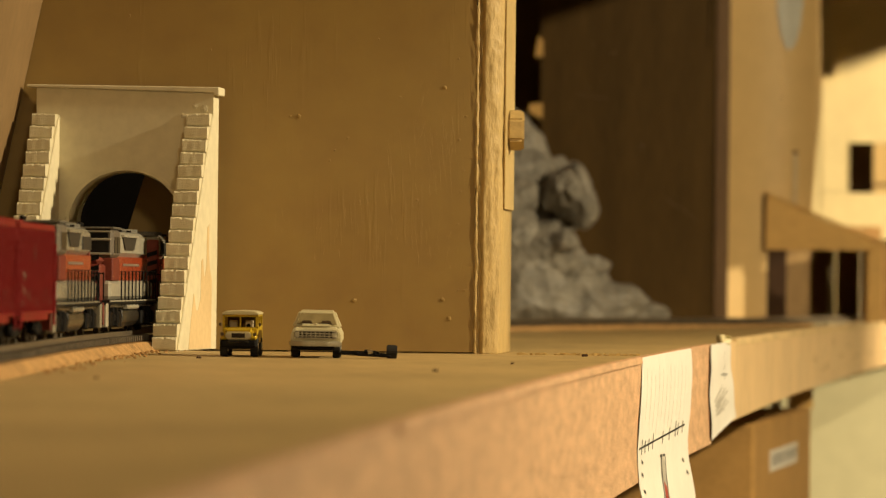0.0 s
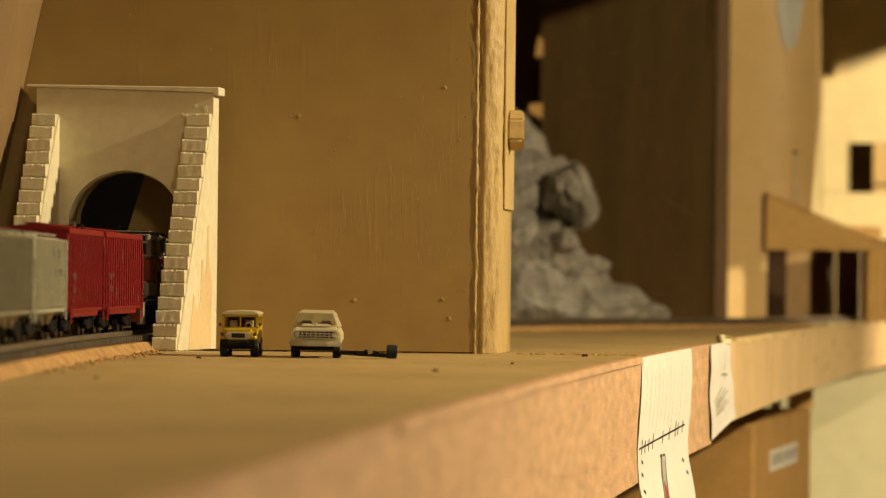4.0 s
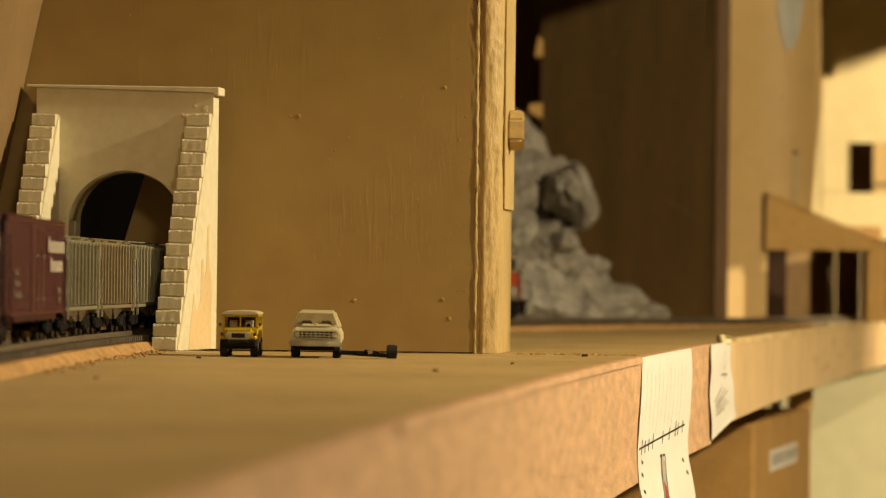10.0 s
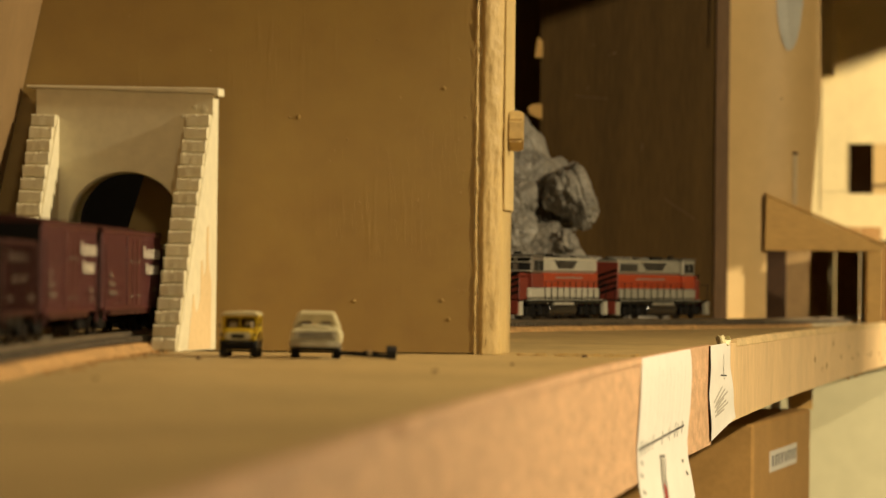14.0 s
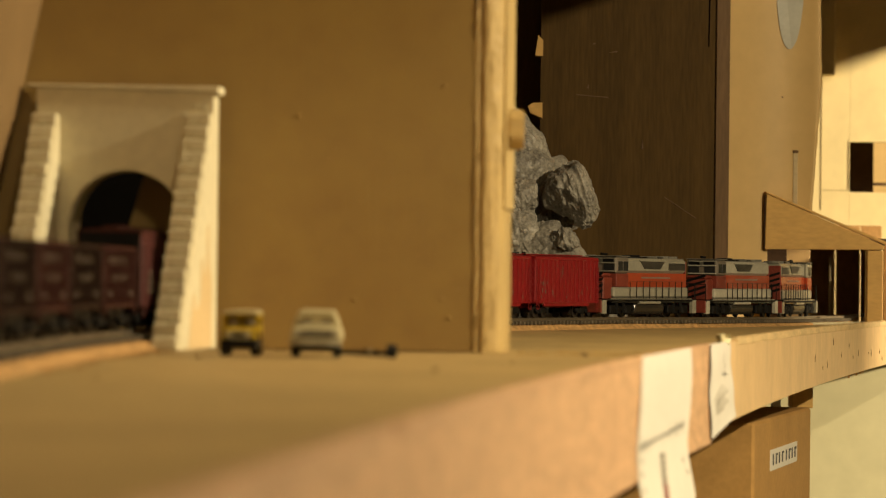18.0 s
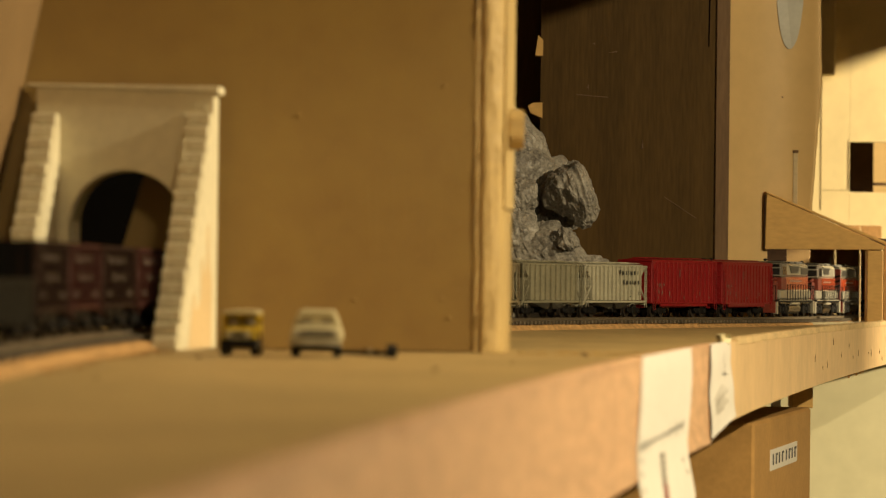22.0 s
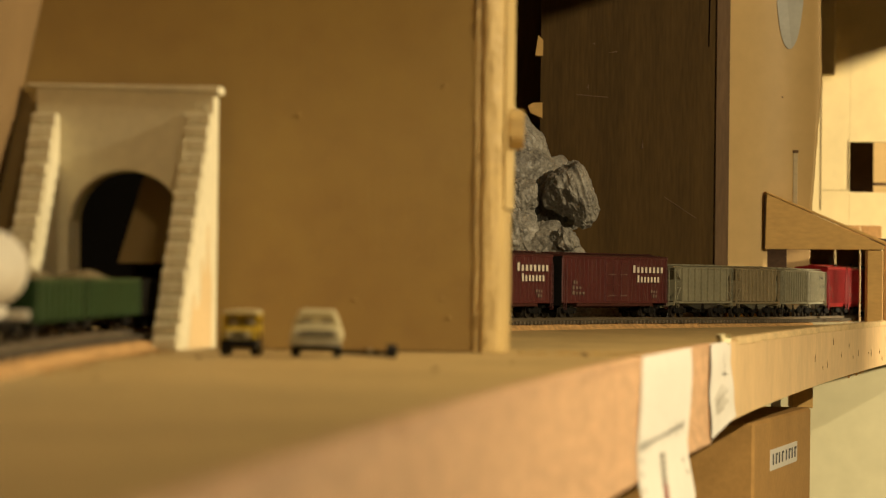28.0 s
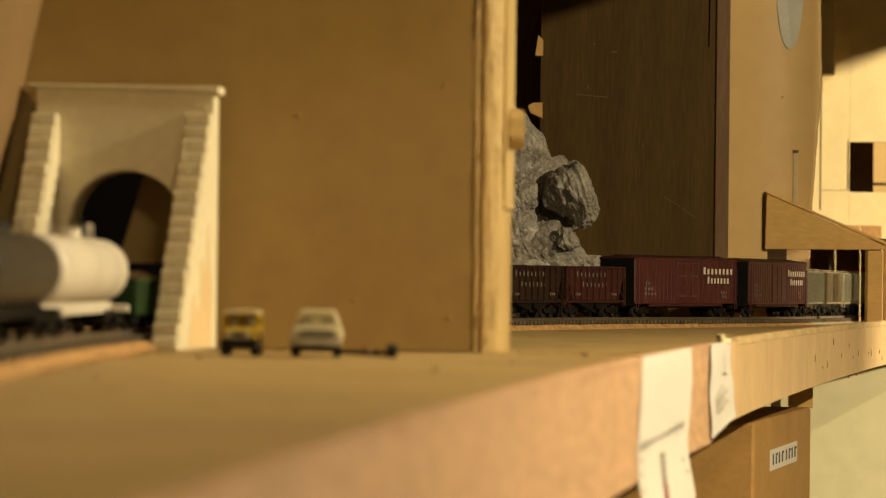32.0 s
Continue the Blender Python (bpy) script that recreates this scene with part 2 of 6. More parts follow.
def rail_z(y):
    return RAIL_Z - 0.0022 * min(1, max(0, (y - 1.9) / 0.7)) - 0.0028 * min(1, max(0, (y - 2.9) / 0.7))


def on_track(s):
    """The point of the track's centre line after s metres."""
    x, y = np.interp(s, RUN, TRACK[:, 0]), np.interp(s, RUN, TRACK[:, 1])
    return Vector((x, y, rail_z(y)))


def run_at_y(y0):
    return float(np.interp(y0, TRACK[:, 1], RUN))


# ---- room ----
ROOM = (-2.4, 3.2, -2.9, 5.3, 2.75)
x0, x1, y0, y1, top = ROOM
for nm, lo, hi, mat in (("floor", (x0, y0, -0.1), (x1, y1, 0), M_FLOOR), ("ceiling", (x0, y0, top), (x1, y1, top + 0.1), M_CEILING),
                        ("wall_north", (x0, y1, 0), (x1, y1 + 0.1, top), M_GREEN_WALL), ("wall_south", (x0, y0 - 0.1, 0), (x1, y0, top), M_GREEN_WALL),
                        ("wall_west", (x0 - 0.1, y0, 0), (x0, y1, top), M_GREEN_WALL), ("wall_east", (x1, y0, 0), (x1 + 0.1, y1, top), M_GREEN_WALL)):
    tagged(part(nm, box(lo, hi), mat), "plain painted " + nm.split("_")[0] + " closing the room", nm.split("_")[0], kind="structure")


# ---- bench: two boards, fascia, legs ----
def edge_poly(a, b, n, inset):
    ys = np.linspace(a, b, n)
    return [(-1.5, a)] + [(edge_x(y) - inset, y) for y in ys] + [(-1.5, b)]


bench = thing("bench", "tan painted plywood layout bench with a joint across it", "bench", kind="structure")
part("front_board", prism(edge_poly(-2.6, 1.802, 40, 0.004), 0.975, 1.0, "z"), M_BENCH, bench)
part("back_board", prism([(-1.5, 1.804)] + [(edge_x(y) - 0.004, y) for y in np.linspace(1.804, 3.2, 24)] + [(edge_x(y) - 0.004, y) for y in np.linspace(3.25, 4.42, 16)] + [(0.72, 4.6), (0.76, 5.15), (-1.5, 5.15)], 0.974, 0.9985, "z"), M_BENCH, bench)
for x, y in ((-1.2, -2.2), (-0.35, -2.2), (-1.2, 1.0), (-0.4, 1.0), (-1.2, 4.0), (0.05, 3.6), (0.4, 4.9)):
    part("leg", box((x, y, 0.0), (x + 0.06, y + 0.06, 0.9735), 0.002), M_SHED, bench)


def fascia(name, a, b, z_low_a, z_low_b, thick, out, mat, label, top_z=1.001):
    """A strip of board bent along the bench's edge."""
    bm = bmesh.new()
    rings = []
    for y in np.linspace(a, b, 40):
        k = (y - a) / (b - a)
        zl = z_low_a + (z_low_b - z_low_a) * k
        x = edge_x(y) + out
        rings.append([bm.verts.new(p) for p in ((x, y, top_z), (x, y, zl), (x - thick, y, zl), (x - thick, y, top_z))])
    for r, q in zip(rings, rings[1:]):
        for i in range(4):
            j = (i + 1) % 4
            bm.faces.new((r[i], q[i], q[j], r[j]))
    bm.faces.new(rings[0])
    bm.faces.new(rings[-1][::-1])
    return tagged(part(name, bm, mat), label, "fascia", kind="structure")


fascia("fascia_front", -2.6, 2.12, 0.938, 0.9445, 0.004, 0.0, M_FASCIA, "raw reddish plywood strip along the bench edge")
fascia("fascia_back", 2.122, 4.19, 0.9520, 0.9680, 0.004, 0.0008, M_FASCIA2, "tan painted wooden strip along the bench edge", 1.0)

# ---- the tan wall with its arched hole, the end panel, the leaning side panel ----
WALL_Y = 1.885
hole = [(-0.124, 0.9993), (-0.124, 1.062)] + [(-0.157 + 0.033 * math.cos(a), 1.062 + 0.030 * math.sin(a)) for a in np.linspace(0.2, math.pi - 0.2, 14)] + [(-0.190, 1.062), (-0.190, 0.9993)]
wall = part("wall_tan", prism([(-1.0, 0.9993), (-1.0, 1.75), (0.0158, 1.75), (0.0158, 0.9993)] + hole, WALL_Y, WALL_Y + 0.012), M_TAN)
tagged(wall, "tan painted hardboard wall with nail heads and scuffs", "wall", kind="structure")

divider = thing("divider_panel", "plywood divider panel seen on its rough sawn edge", "panel", pose(0.0158, 1.8846, 0.9986), kind="structure")
rough = bmesh.new()
outline = [(0.0, 0.056), (0.0, 0.0004), (0.0005, 0.0), (0.0013, 0.0), (0.0019, 0.0014), (0.0027, 0.0023), (0.0034, 0.0012), (0.0040, -0.0001), (0.0050, -0.0003), (0.0062, 0.0), (0.0074, 0.0005),
           (0.0088, 0.0011), (0.0102, 0.0016), (0.0115, 0.0024), (0.0128, 0.0036), (0.0139, 0.0060), (0.0160, 0.028), (0.0196, 0.056)]
last = len(outline)
rings = []
for k in range(521):
    z = 0.34 * k / 520 if k < 520 else 0.75
    row = []
    for q, (x, y) in enumerate(outline):
        dx = dy = 0.0
        if 0 < q < last - 2:
            dx = (0.0007 if q < 4 else 0.0006) * noise.noise((x * 700, z * 35, 1.0)) + (0.0007 if q < 4 else 0.0003) * noise.noise((x * 900, z * 190, 5.0))
            dy = 0.0012 * noise.noise((x * 1500, z * 18, 7.0)) + 0.0008 * noise.noise((x * 2600, z * 60, 3.0)) + 0.0003 * noise.noise((x * 1900, z * 240, 9.0))
            if q < 9:
                dy *= 0.5
            if q in (4, 5, 6):
                # the torn groove along the outer ply
                dy += 0.0016 * max(0.0, noise.noise((2.0, z * 55, 4.0))) + 0.0012 * noise.noise((q * 0.4, z * 210, 6.0))
            if q in (2, 3):
                dy -= 0.0004 * max(0.0, noise.noise((8.0, z * 90, q * 0.5)))
        row.append(rough.verts.new((x + dx, y + dy, z)))
    rings.append(row)
for a, b in zip(rings, rings[1:]):
    for q in range(last):
        rough.faces.new((a[q], a[(q + 1) % last], b[(q + 1) % last], b[q]))
rough.faces.new(rings[0])
rough.faces.new(rings[-1][::-1])
part("board", rough, M_SAWN, divider, smooth=True)
part("facing", prism([(0.0141, 0.0080), (0.0152, 0.0070), (0.0206, 0.0545), (0.0192, 0.0550)], 0.073, 0.75, "z", 0.0003), M_POST, divider, "beige painted facing strip")

flakes = bmesh.new()
for k in range(110):
    x = random.choice((random.uniform(-0.0001, 0.0004), random.uniform(0.0012, 0.0034), random.uniform(0.004, 0.0120)))
    z = random.uniform(0.001, 0.23)
    y = float(np.interp(x, (0, 0.0012, 0.005, 0.0126), (0, -0.0004, 0.0011, 0.0044)))
    w, t, out = random.uniform(0.00006, 0.00018), random.uniform(0.0012, 0.0075), random.uniform(0.0002, 0.0006)
    sl = rod(bmesh.new(), (x, y, z), (x + random.uniform(-0.0003, 0.0003), y - out, z + t), w, 5, w * 0.3)
    join(flakes, sl)
part("torn_paint", flakes, M_POST, divider, "ragged slivers of thick paint")

side = bmesh.new()
quad = [(-0.1975, 1.2), (-0.2243, 1.070), (-0.256, 0.9995), (-0.272, 0.9995), (-0.240, 1.070), (-0.2125, 1.2), (-0.20, 1.75), (-0.185, 1.75)]
part_side = part("side_panel", prism(quad, 1.30, WALL_Y - 0.001, "y"), M_SIDE)
tagged(part_side, "pinkish tan leaning side panel beside the tunnel", "panel", kind="structure")

# ---- tunnel portal ----
PORTAL = pose(-0.158, 1.8635, 1.0, 0, 0, -9.5)
portal = thing("tunnel_portal", "cream plaster tunnel portal with stepped stone buttresses", "tunnel portal", PORTAL)
ARCH_X = -0.0003
arch = [(ARCH_X + 0.0290, 0.0), (ARCH_X + 0.0290, 0.062)] + [(ARCH_X + 0.0290 * math.cos(a), 0.062 + 0.0262 * math.sin(a)) for a in np.linspace(0.1, math.pi - 0.1, 22)] + [(ARCH_X - 0.0290, 0.062), (ARCH_X - 0.0290, 0.0)]
part("face", prism([(-0.0465, 0.0), (-0.0465, 0.1294), (0.0440, 0.1267), (0.0440, 0.0)] + arch, 0.0, 0.012), M_PLASTER, portal)
# soft rounded lip where the plaster was smoothed into the arch
lip = bmesh.new()
ring = []
for a in np.linspace(0.05, math.pi - 0.05, 40):
    row = []
    for k, y in ((1.12, 0.0004), (1.06, -0.0001), (1.02, 0.0001), (0.985, 0.0010), (0.965, 0.004), (0.965, 0.0119), (1.12, 0.0119)):
        w = 1 + 0.010 * noise.noise((a * 5, k * 4, 2.2))
        row.append(lip.verts.new((ARCH_X + 0.0290 * k * w * math.cos(a), y, 0.062 + 0.0262 * (k if k < 1 else 1 + (k - 1) * 1.1) * w * math.sin(a))))
    ring.append(row)
for p, q in zip(ring, ring[1:]):
    for i in range(7):
        lip.faces.new((p[i], q[i], q[(i + 1) % 7], p[(i + 1) % 7]))
lip.faces.new(ring[0])
lip.faces.new(ring[-1][::-1])
part("arch_lip", lip, M_PLASTER, portal, smooth=True)
part("cap", prism([(-0.0515, 0.1296), (-0.0515, 0.1310), (0.0470, 0.1297), (0.0470, 0.1257), (0.0447, 0.1257), (0.0442, 0.1269)], -0.0012, 0.012, "y", 0.0004), M_PLASTER, portal)
stones = []
for k in range(9):
    b = bmesh.new()
    rings = []
    n = 15
    for i in range(n):
        x = 0.0116 * i / (n - 1)
        end = i in (0, n - 1)
        def rough_at(q, amp):
            return amp * noise.noise((i * (0.62 if q in (1, 2) else 0.28), q * 3.1, k * 11.3))
        # the top edge is chipped to an uneven slope, deeper at the corners
        lip = 0.0008 + rough_at(1, 0.0010)
        chip = max(0.0002, 0.0007 + rough_at(2, 0.0009))
        belly = rough_at(9, 0.0003)
        rings.append([b.verts.new((x + (rough_at(7, 0.0004) if end else 0), y, z)) for y, z in (
            (0.018, 0.0), (0.0007 + rough_at(4, 0.0005), 0.0), (belly, 0.0009), (belly * 0.5, 0.0032), (0.0001 + belly * 0.3, 0.0062 - chip), (max(0.0004, lip), 0.0063 + rough_at(6, 0.0003)), (0.018, 0.0062))])
    for p, q in zip(rings, rings[1:]):
        for i in range(7):
            b.faces.new((p[i], q[i], q[(i + 1) % 7], p[(i + 1) % 7]))
    b.faces.new(rings[0])
    b.faces.new(rings[-1][::-1])
    stones.append(mesh_of("stone", b, M_STONE))
for xb, first in ((-0.0470, "left"), (0.0315, "right")):
    wedge = prism([(0.0, 0.116), (-0.0685, 0.0), (0.0, 0.0)], xb + 0.0008, xb + 0.01260, "x", 0.0004)
    flank = part("buttress", wedge, M_PLASTER, portal, "smooth cream plaster buttress flank")
    if first == "right":
        ragged = [(0.0, 0.0006), (-0.0480, 0.0006), (-0.0455, 0.008), (-0.0430, 0.0155), (-0.0405, 0.021), (-0.0383, 0.0275), (-0.0365, 0.026), (-0.0330, 0.0195), (-0.0290, 0.0192), (-0.0235, 0.0250), (-0.0228, 0.0435), (-0.0195, 0.0445),
                  (-0.0175, 0.0385), (-0.0150, 0.0350), (-0.0118, 0.0420), (-0.0108, 0.0600), (-0.0066, 0.0615), (-0.0070, 0.0480), (-0.0045, 0.0400), (0.0, 0.0340)]
        part("paint_streak", prism(ragged, xb + 0.0124, xb + 0.01275, "x"), M_STREAK, flank, "ragged tan streaks")
    for i in range(18):
        z = 0.0003 + i * 0.00645
        o = new("stone", stones[(i * 7 + len(first)) % 9])
        o.parent = portal
        o.matrix_basis = pose(xb + random.uniform(-0.0003, 0.0002), -0.0725 + 0.068 * (z + 0.003) / 0.116 + random.uniform(-0.0008, 0.0008), z, random.uniform(-1.2, 1.2), random.uniform(-1.8, 1.8), random.uniform(-2, 2))
# chipped patch above the stones and a knock on the cap
for px, pz, pr in ((0.0345, 0.1205, 0.0016), (0.0392, 0.1190, 0.0021), (0.0285, 0.1155, 0.0012)):
    b = bmesh.new()
    rim = [b.verts.new((px + pr * (1 + 0.35 * noise.noise((t * 2, px * 900, 0))) * math.cos(t), -0.0002, pz + pr * (1 + 0.35 * noise.noise((t * 2, px * 900, 3))) * math.sin(t))) for t in np.linspace(0, 2 * math.pi, 14, endpoint=False)]
    top = b.verts.new((px, -0.0004, pz))
    low = [b.verts.new((v.co.x, 0.0004, v.co.z)) for v in rim]
    for i in range(14):
        b.faces.new((rim[i], rim[(i + 1) % 14], top))
        b.faces.new((low[i], low[(i + 1) % 14], rim[(i + 1) % 14], rim[i]))
    part("chip", b, M_STONE, portal)
# lining and the board that leans behind the arch
lining = bmesh.new()
bow = [(ARCH_X + 0.0292, 0.0), (ARCH_X + 0.0292, 0.040)] + [(ARCH_X + 0.0292 * math.cos(a), 0.062 + 0.0268 * math.sin(a)) for a in np.linspace(0, math.pi, 24)] + [(ARCH_X - 0.0292, 0.040), (ARCH_X - 0.0292, 0.0)]
rings = [[lining.verts.new((ARCH_X + (x - ARCH_X) * k, y, z + (0.0010 if k > 1 and z > 0.06 else 0))) for k, y in ((0.985, 0.012), (0.985, 0.0215), (1.03, 0.0215), (1.03, 0.012))] for x, z in bow]
for a, b in zip(rings, rings[1:]):
    for i in range(4):
        lining.faces.new((a[i], b[i], b[(i + 1) % 4], a[(i + 1) % 4]))
lining.faces.new(rings[0])
lining.faces.new(rings[-1][::-1])
part("lining", lining, M_PLASTER, portal)
tunnel_board = part("tunnel_board", prism([(-0.1660, 1.0420), (-0.1505, 1.095), (-0.120, 1.12), (-0.120, 1.0420)], 0, 0.003), M_TAN, at=pose(0, 1.912, 0))
tagged(tunnel_board, "tan board hung behind the tunnel mouth", "board", kind="structure")

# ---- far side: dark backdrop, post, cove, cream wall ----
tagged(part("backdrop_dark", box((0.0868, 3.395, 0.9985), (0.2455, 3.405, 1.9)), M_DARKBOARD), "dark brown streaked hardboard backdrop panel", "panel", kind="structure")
# dark sheet added so that the gap beside the backdrop stays in shade
tagged(part("backdrop_dark", box((-0.12, 3.47, 0.9985), (0.10, 3.48, 1.9)), M_DARKBOARD), "added dark board standing for shade behind the gap", "panel", kind="structure")
# two blocks added in place of slits that show the lit wall behind
tagged(part("wood_block", prism([(0.0815, 1.2385), (0.0840, 1.2570), (0.0885, 1.2530), (0.0885, 1.2385)], 3.386, 3.399), M_GABLE), "block added to stand for a lit slit", "wood block", kind="structure")
tagged(part("wood_block", prism([(0.0755, 1.1930), (0.0800, 1.1960), (0.0885, 1.1960), (0.0885, 1.1820), (0.0775, 1.1870)], 3.386, 3.399), M_GABLE), "block added to stand for a lit slit", "wood block", kind="structure")
# shelves and lip added out of view to cast the upper shadow lines
tagged(part("upper_shelf", box((-1.2, 2.45, 1.364), (0.357, 3.385, 1.379)), M_SHED), "unseen shelf added to shade the far scene", "shelf", kind="structure")
tagged(part("upper_shelf", prism([(1.584, 3.765), (0.718, 4.39), (0.35, 4.39), (0.35, 3.765)], 1.38, 1.395, "z"), M_SHED_DARK), "unseen corner shelf added to shadow the cream wall", "shelf", kind="structure")
tagged(part("shelf_apron", box((0.35, 3.766, 1.362), (1.20, 3.776, 1.3797)), M_SHED_DARK), "unseen lip added to stop work light on the wall", "board", kind="structure")
for k, (x, y, z) in enumerate(((-1.1, 2.5, 1.379), (0.33, 2.5, 1.379), (-1.1, 3.3, 1.379), (0.33, 3.3, 1.379), (0.40, 3.80, 1.395), (1.45, 3.80, 1.395), (0.72, 4.34, 1.395))):
    tagged(part("shelf_hanger", rod(bmesh.new(), (x, y, z), (x, y, 2.7495), 0.006, 8), M_SHED_DARK), "thin rod added to carry an unseen shading shelf", "hanger", kind="structure")
# boards added out of view, each placed to cut off part of a lamp
tagged(part("valance", prism([(0.78, 1.328), (1.0, 1.427), (1.0, 2.7495), (0.78, 2.7495)], 3.0, 3.012, "y"), M_SHED), "unseen board added to block light above the bench", "board", kind="structure")
tagged(part("valance", box((1.0, 3.25, 1.203), (1.01, 3.65, 2.7495)), M_SHED), "unseen board added to block light above the bench", "board", kind="structure")
tagged(part("valance", box((-1.5, 1.19, 1.350), (0.153, 1.20, 2.7495)), M_SHED), "unseen board added to block light above the bench", "board", kind="structure")
tagged(part("valance", box((0.34, 1.19, 1.55), (0.66, 1.20, 2.7495)), M_SHED), "unseen board added to block light above the bench", "board", kind="structure")
# added boards: black in place of tunnel shade, and a hidden light stop
tagged(part("backdrop_tunnel", box((-0.75, 2.74, 0.9985), (-0.012, 2.75, 1.75)), M_SHADE_CRACK), "added black board standing for the tunnel's shade", "panel", kind="structure")
tagged(part("backdrop_tunnel", box((-0.085, 1.8975, 0.9985), (-0.079, 2.16, 1.75)), M_SHADE_CRACK), "added unseen board keeping light out of the tunnel", "panel", kind="structure")
tagged(part("trim_post", box((0.2458, 3.3925, 0.9985), (0.2582, 3.403, 1.9), 0.0006), M_TRIM), "dark brown wooden post beside the backdrop", "post", kind="structure")
COVE = spline([(0.232, 3.399), (0.2585, 3.4155), (0.285, 3.431), (0.315, 3.4390), (0.343, 3.4340), (0.371, 3.419)], 10)


def cove_y(x):
    return float(np.interp(x, COVE[:, 0], COVE[:, 1]))


def cove_point(u, z, d):
    """A point of the bent panel; its free edge is torn and leans."""
    edge = float(np.interp(z, (1.07, 1.10, 1.22, 1.30), (0.3345, 0.3352, 0.3432, 0.3415)))
    edge += 0.0007 * noise.noise((z * 130, 5.0, 0)) + 0.0004 * noise.noise((z * 420, 2.0, 0))
    x = 0.2575 + (edge * 1.0075 - 0.2575) * u
    return (x - d * 0.3, cove_y(x) + d, z)


cove = bmesh.new()
levels = [0.9985, 1.0765] + [1.0765 + 0.003 * i for i in range(1, 86)] + [1.9]
for d in (0, 0.0015):
    grid = [[cove.verts.new(cove_point(u / 30, z, d)) for u in range(31)] for z in levels]
    for j in range(len(levels) - 1):
        for u in range(30):
            if j or u < 15:
                f = (grid[j][u], grid[j][u + 1], grid[j + 1][u + 1], grid[j + 1][u])
                cove.faces.new(f)
    if d == 0:
        front_grid = grid
rim = [e for e in cove.edges if e.is_boundary]
for a, b in zip(front_grid[1:], front_grid[2:]):
    i, j = front_grid.index(a), front_grid.index(b)
    cove.faces.new((a[30], b[30], grid[j][30], grid[i][30]))
tagged(part("backdrop_cove", cove, M_COVE, smooth=True), "tan painted bent hardboard backdrop", "panel", kind="structure")
oval = [(0.3160 + 0.0125 * math.cos(a), 1.310 + 0.060 * math.sin(a)) for a in np.linspace(0, 2 * math.pi, 40, endpoint=False)]
oval_mesh = prism(oval, 0.0, 0.0008)
for v in oval_mesh.verts:
    v.co.y += cove_y(v.co.x) - 0.0011
tagged(part("oval_plate", oval_mesh, M_OVAL), "pale grey oval plate on the backdrop", "plate")
win = [(0.4765, 1.1430), (0.4765, 1.2020), (0.56, 1.2020), (0.56, 1.1430)]
tagged(part("wall_lower", box((0.22, 4.20, 0.0), (1.5, 4.21, 0.9735)), M_GREEN_WALL), "grey-green painted wall below the bench", "wall", kind="structure")
tagged(part("opening_bar", box((0.529, 4.70, 0.9990), (0.531, 4.72, 1.1640)), M_SHED_DARK), "dark upright behind the square opening", "bar", kind="structure")
cream_wall = thing("wall_cream", "cream painted board wall with a square opening", "wall", kind="structure")
for lo, hi in (((0.30, 0.9990), (0.4765, 1.9)), ((0.56, 1.0850), (0.82, 1.9)), ((0.62, 0.9990), (0.82, 1.0848)), ((0.4767, 1.0850), (0.5598, 1.1430)), ((0.4767, 1.2020), (0.5598, 1.9)), ((0.4767, 0.9990), (0.5200, 1.0848))):
    part("board", box((lo[0], 4.40, lo[1]), (hi[0], 4.412, hi[1])), M_CREAM, cream_wall)
# dark board put in for the shade in the opening's left part
tagged(part("wall_recess", box((0.487, 4.60, 0.9990), (0.5275, 4.61, 1.40)), M_SHED_DARK), "dark board added for the opening's shaded left part", "board", kind="structure")
tagged(part("back_board", box((0.53, 5.20, 0.9990), (0.80, 5.21, 1.50)), M_COVE), "tan board seen through the square opening", "board", kind="structure")
tagged(part("opening_rail", box((0.5285, 4.62, 1.1570), (0.60, 4.63, 1.1605)), M_SHED_DARK), "dark rail behind the square opening", "rail", kind="structure")
tagged(part("opening_post", box((0.5985, 4.62, 0.9990), (0.606, 4.63, 1.1568)), M_SHED_DARK), "dark post carrying the rail behind the opening", "post", kind="structure")
tagged(part("batten", box((0.4380, 4.375, 1.2790), (0.4560, 4.399, 1.9), 0.001), M_CREAM), "grey-green painted wooden batten on the wall", "batten", kind="structure")

for xa, xb, za, zb in ((0.4428, 0.4432, 1.122, 1.279), (0.4434, 0.4760, 1.1448, 1.1452), (0.4752, 0.4755, 1.1455, 1.2035), (0.60, 0.6004, 1.09, 1.40)):
    part("seam", box((xa, 4.3992, za), (xb, 4.4004, zb)), M_TRIM, cream_wall)
back = bpy.data.objects["backdrop_dark"]
for pts in ([(0.1190, 1.2040), (0.1480, 1.2016), (0.1482, 1.2021), (0.1192, 1.2045)], [(0.1330, 1.2500), (0.1362, 1.2505), (0.1360, 1.2515)], [(0.1480, 1.2420), (0.1560, 1.2432), (0.1550, 1.2442)],
            [(0.2000, 1.1120), (0.2290, 1.0930), (0.2292, 1.0934), (0.2002, 1.1125)], [(0.1790, 1.1560), (0.1800, 1.1640), (0.1806, 1.1560)], [(0.1290, 1.2100), (0.1302, 1.2135), (0.1306, 1.2100)]):
    part("scratch", prism(pts, 3.3944, 3.3952), M_TRIM, back)
part("crack", prism([(0.2385, 1.2490), (0.2392, 1.3050), (0.2402, 1.3050), (0.2395, 1.2490)], 3.3944, 3.3952), M_SHADE_CRACK, back)
cove_ob = bpy.data.objects["backdrop_cove"]
def on_cove(bm):
    for v in bm.verts:
        v.co.y += cove_y(v.co.x)
    return bm


part("strip", on_cove(box((0.3205, -0.0009, 1.0830), (0.3246, 0.0004, 1.1545), 0.0002)), M_STRIP, cove_ob, "pale strip let into the panel")
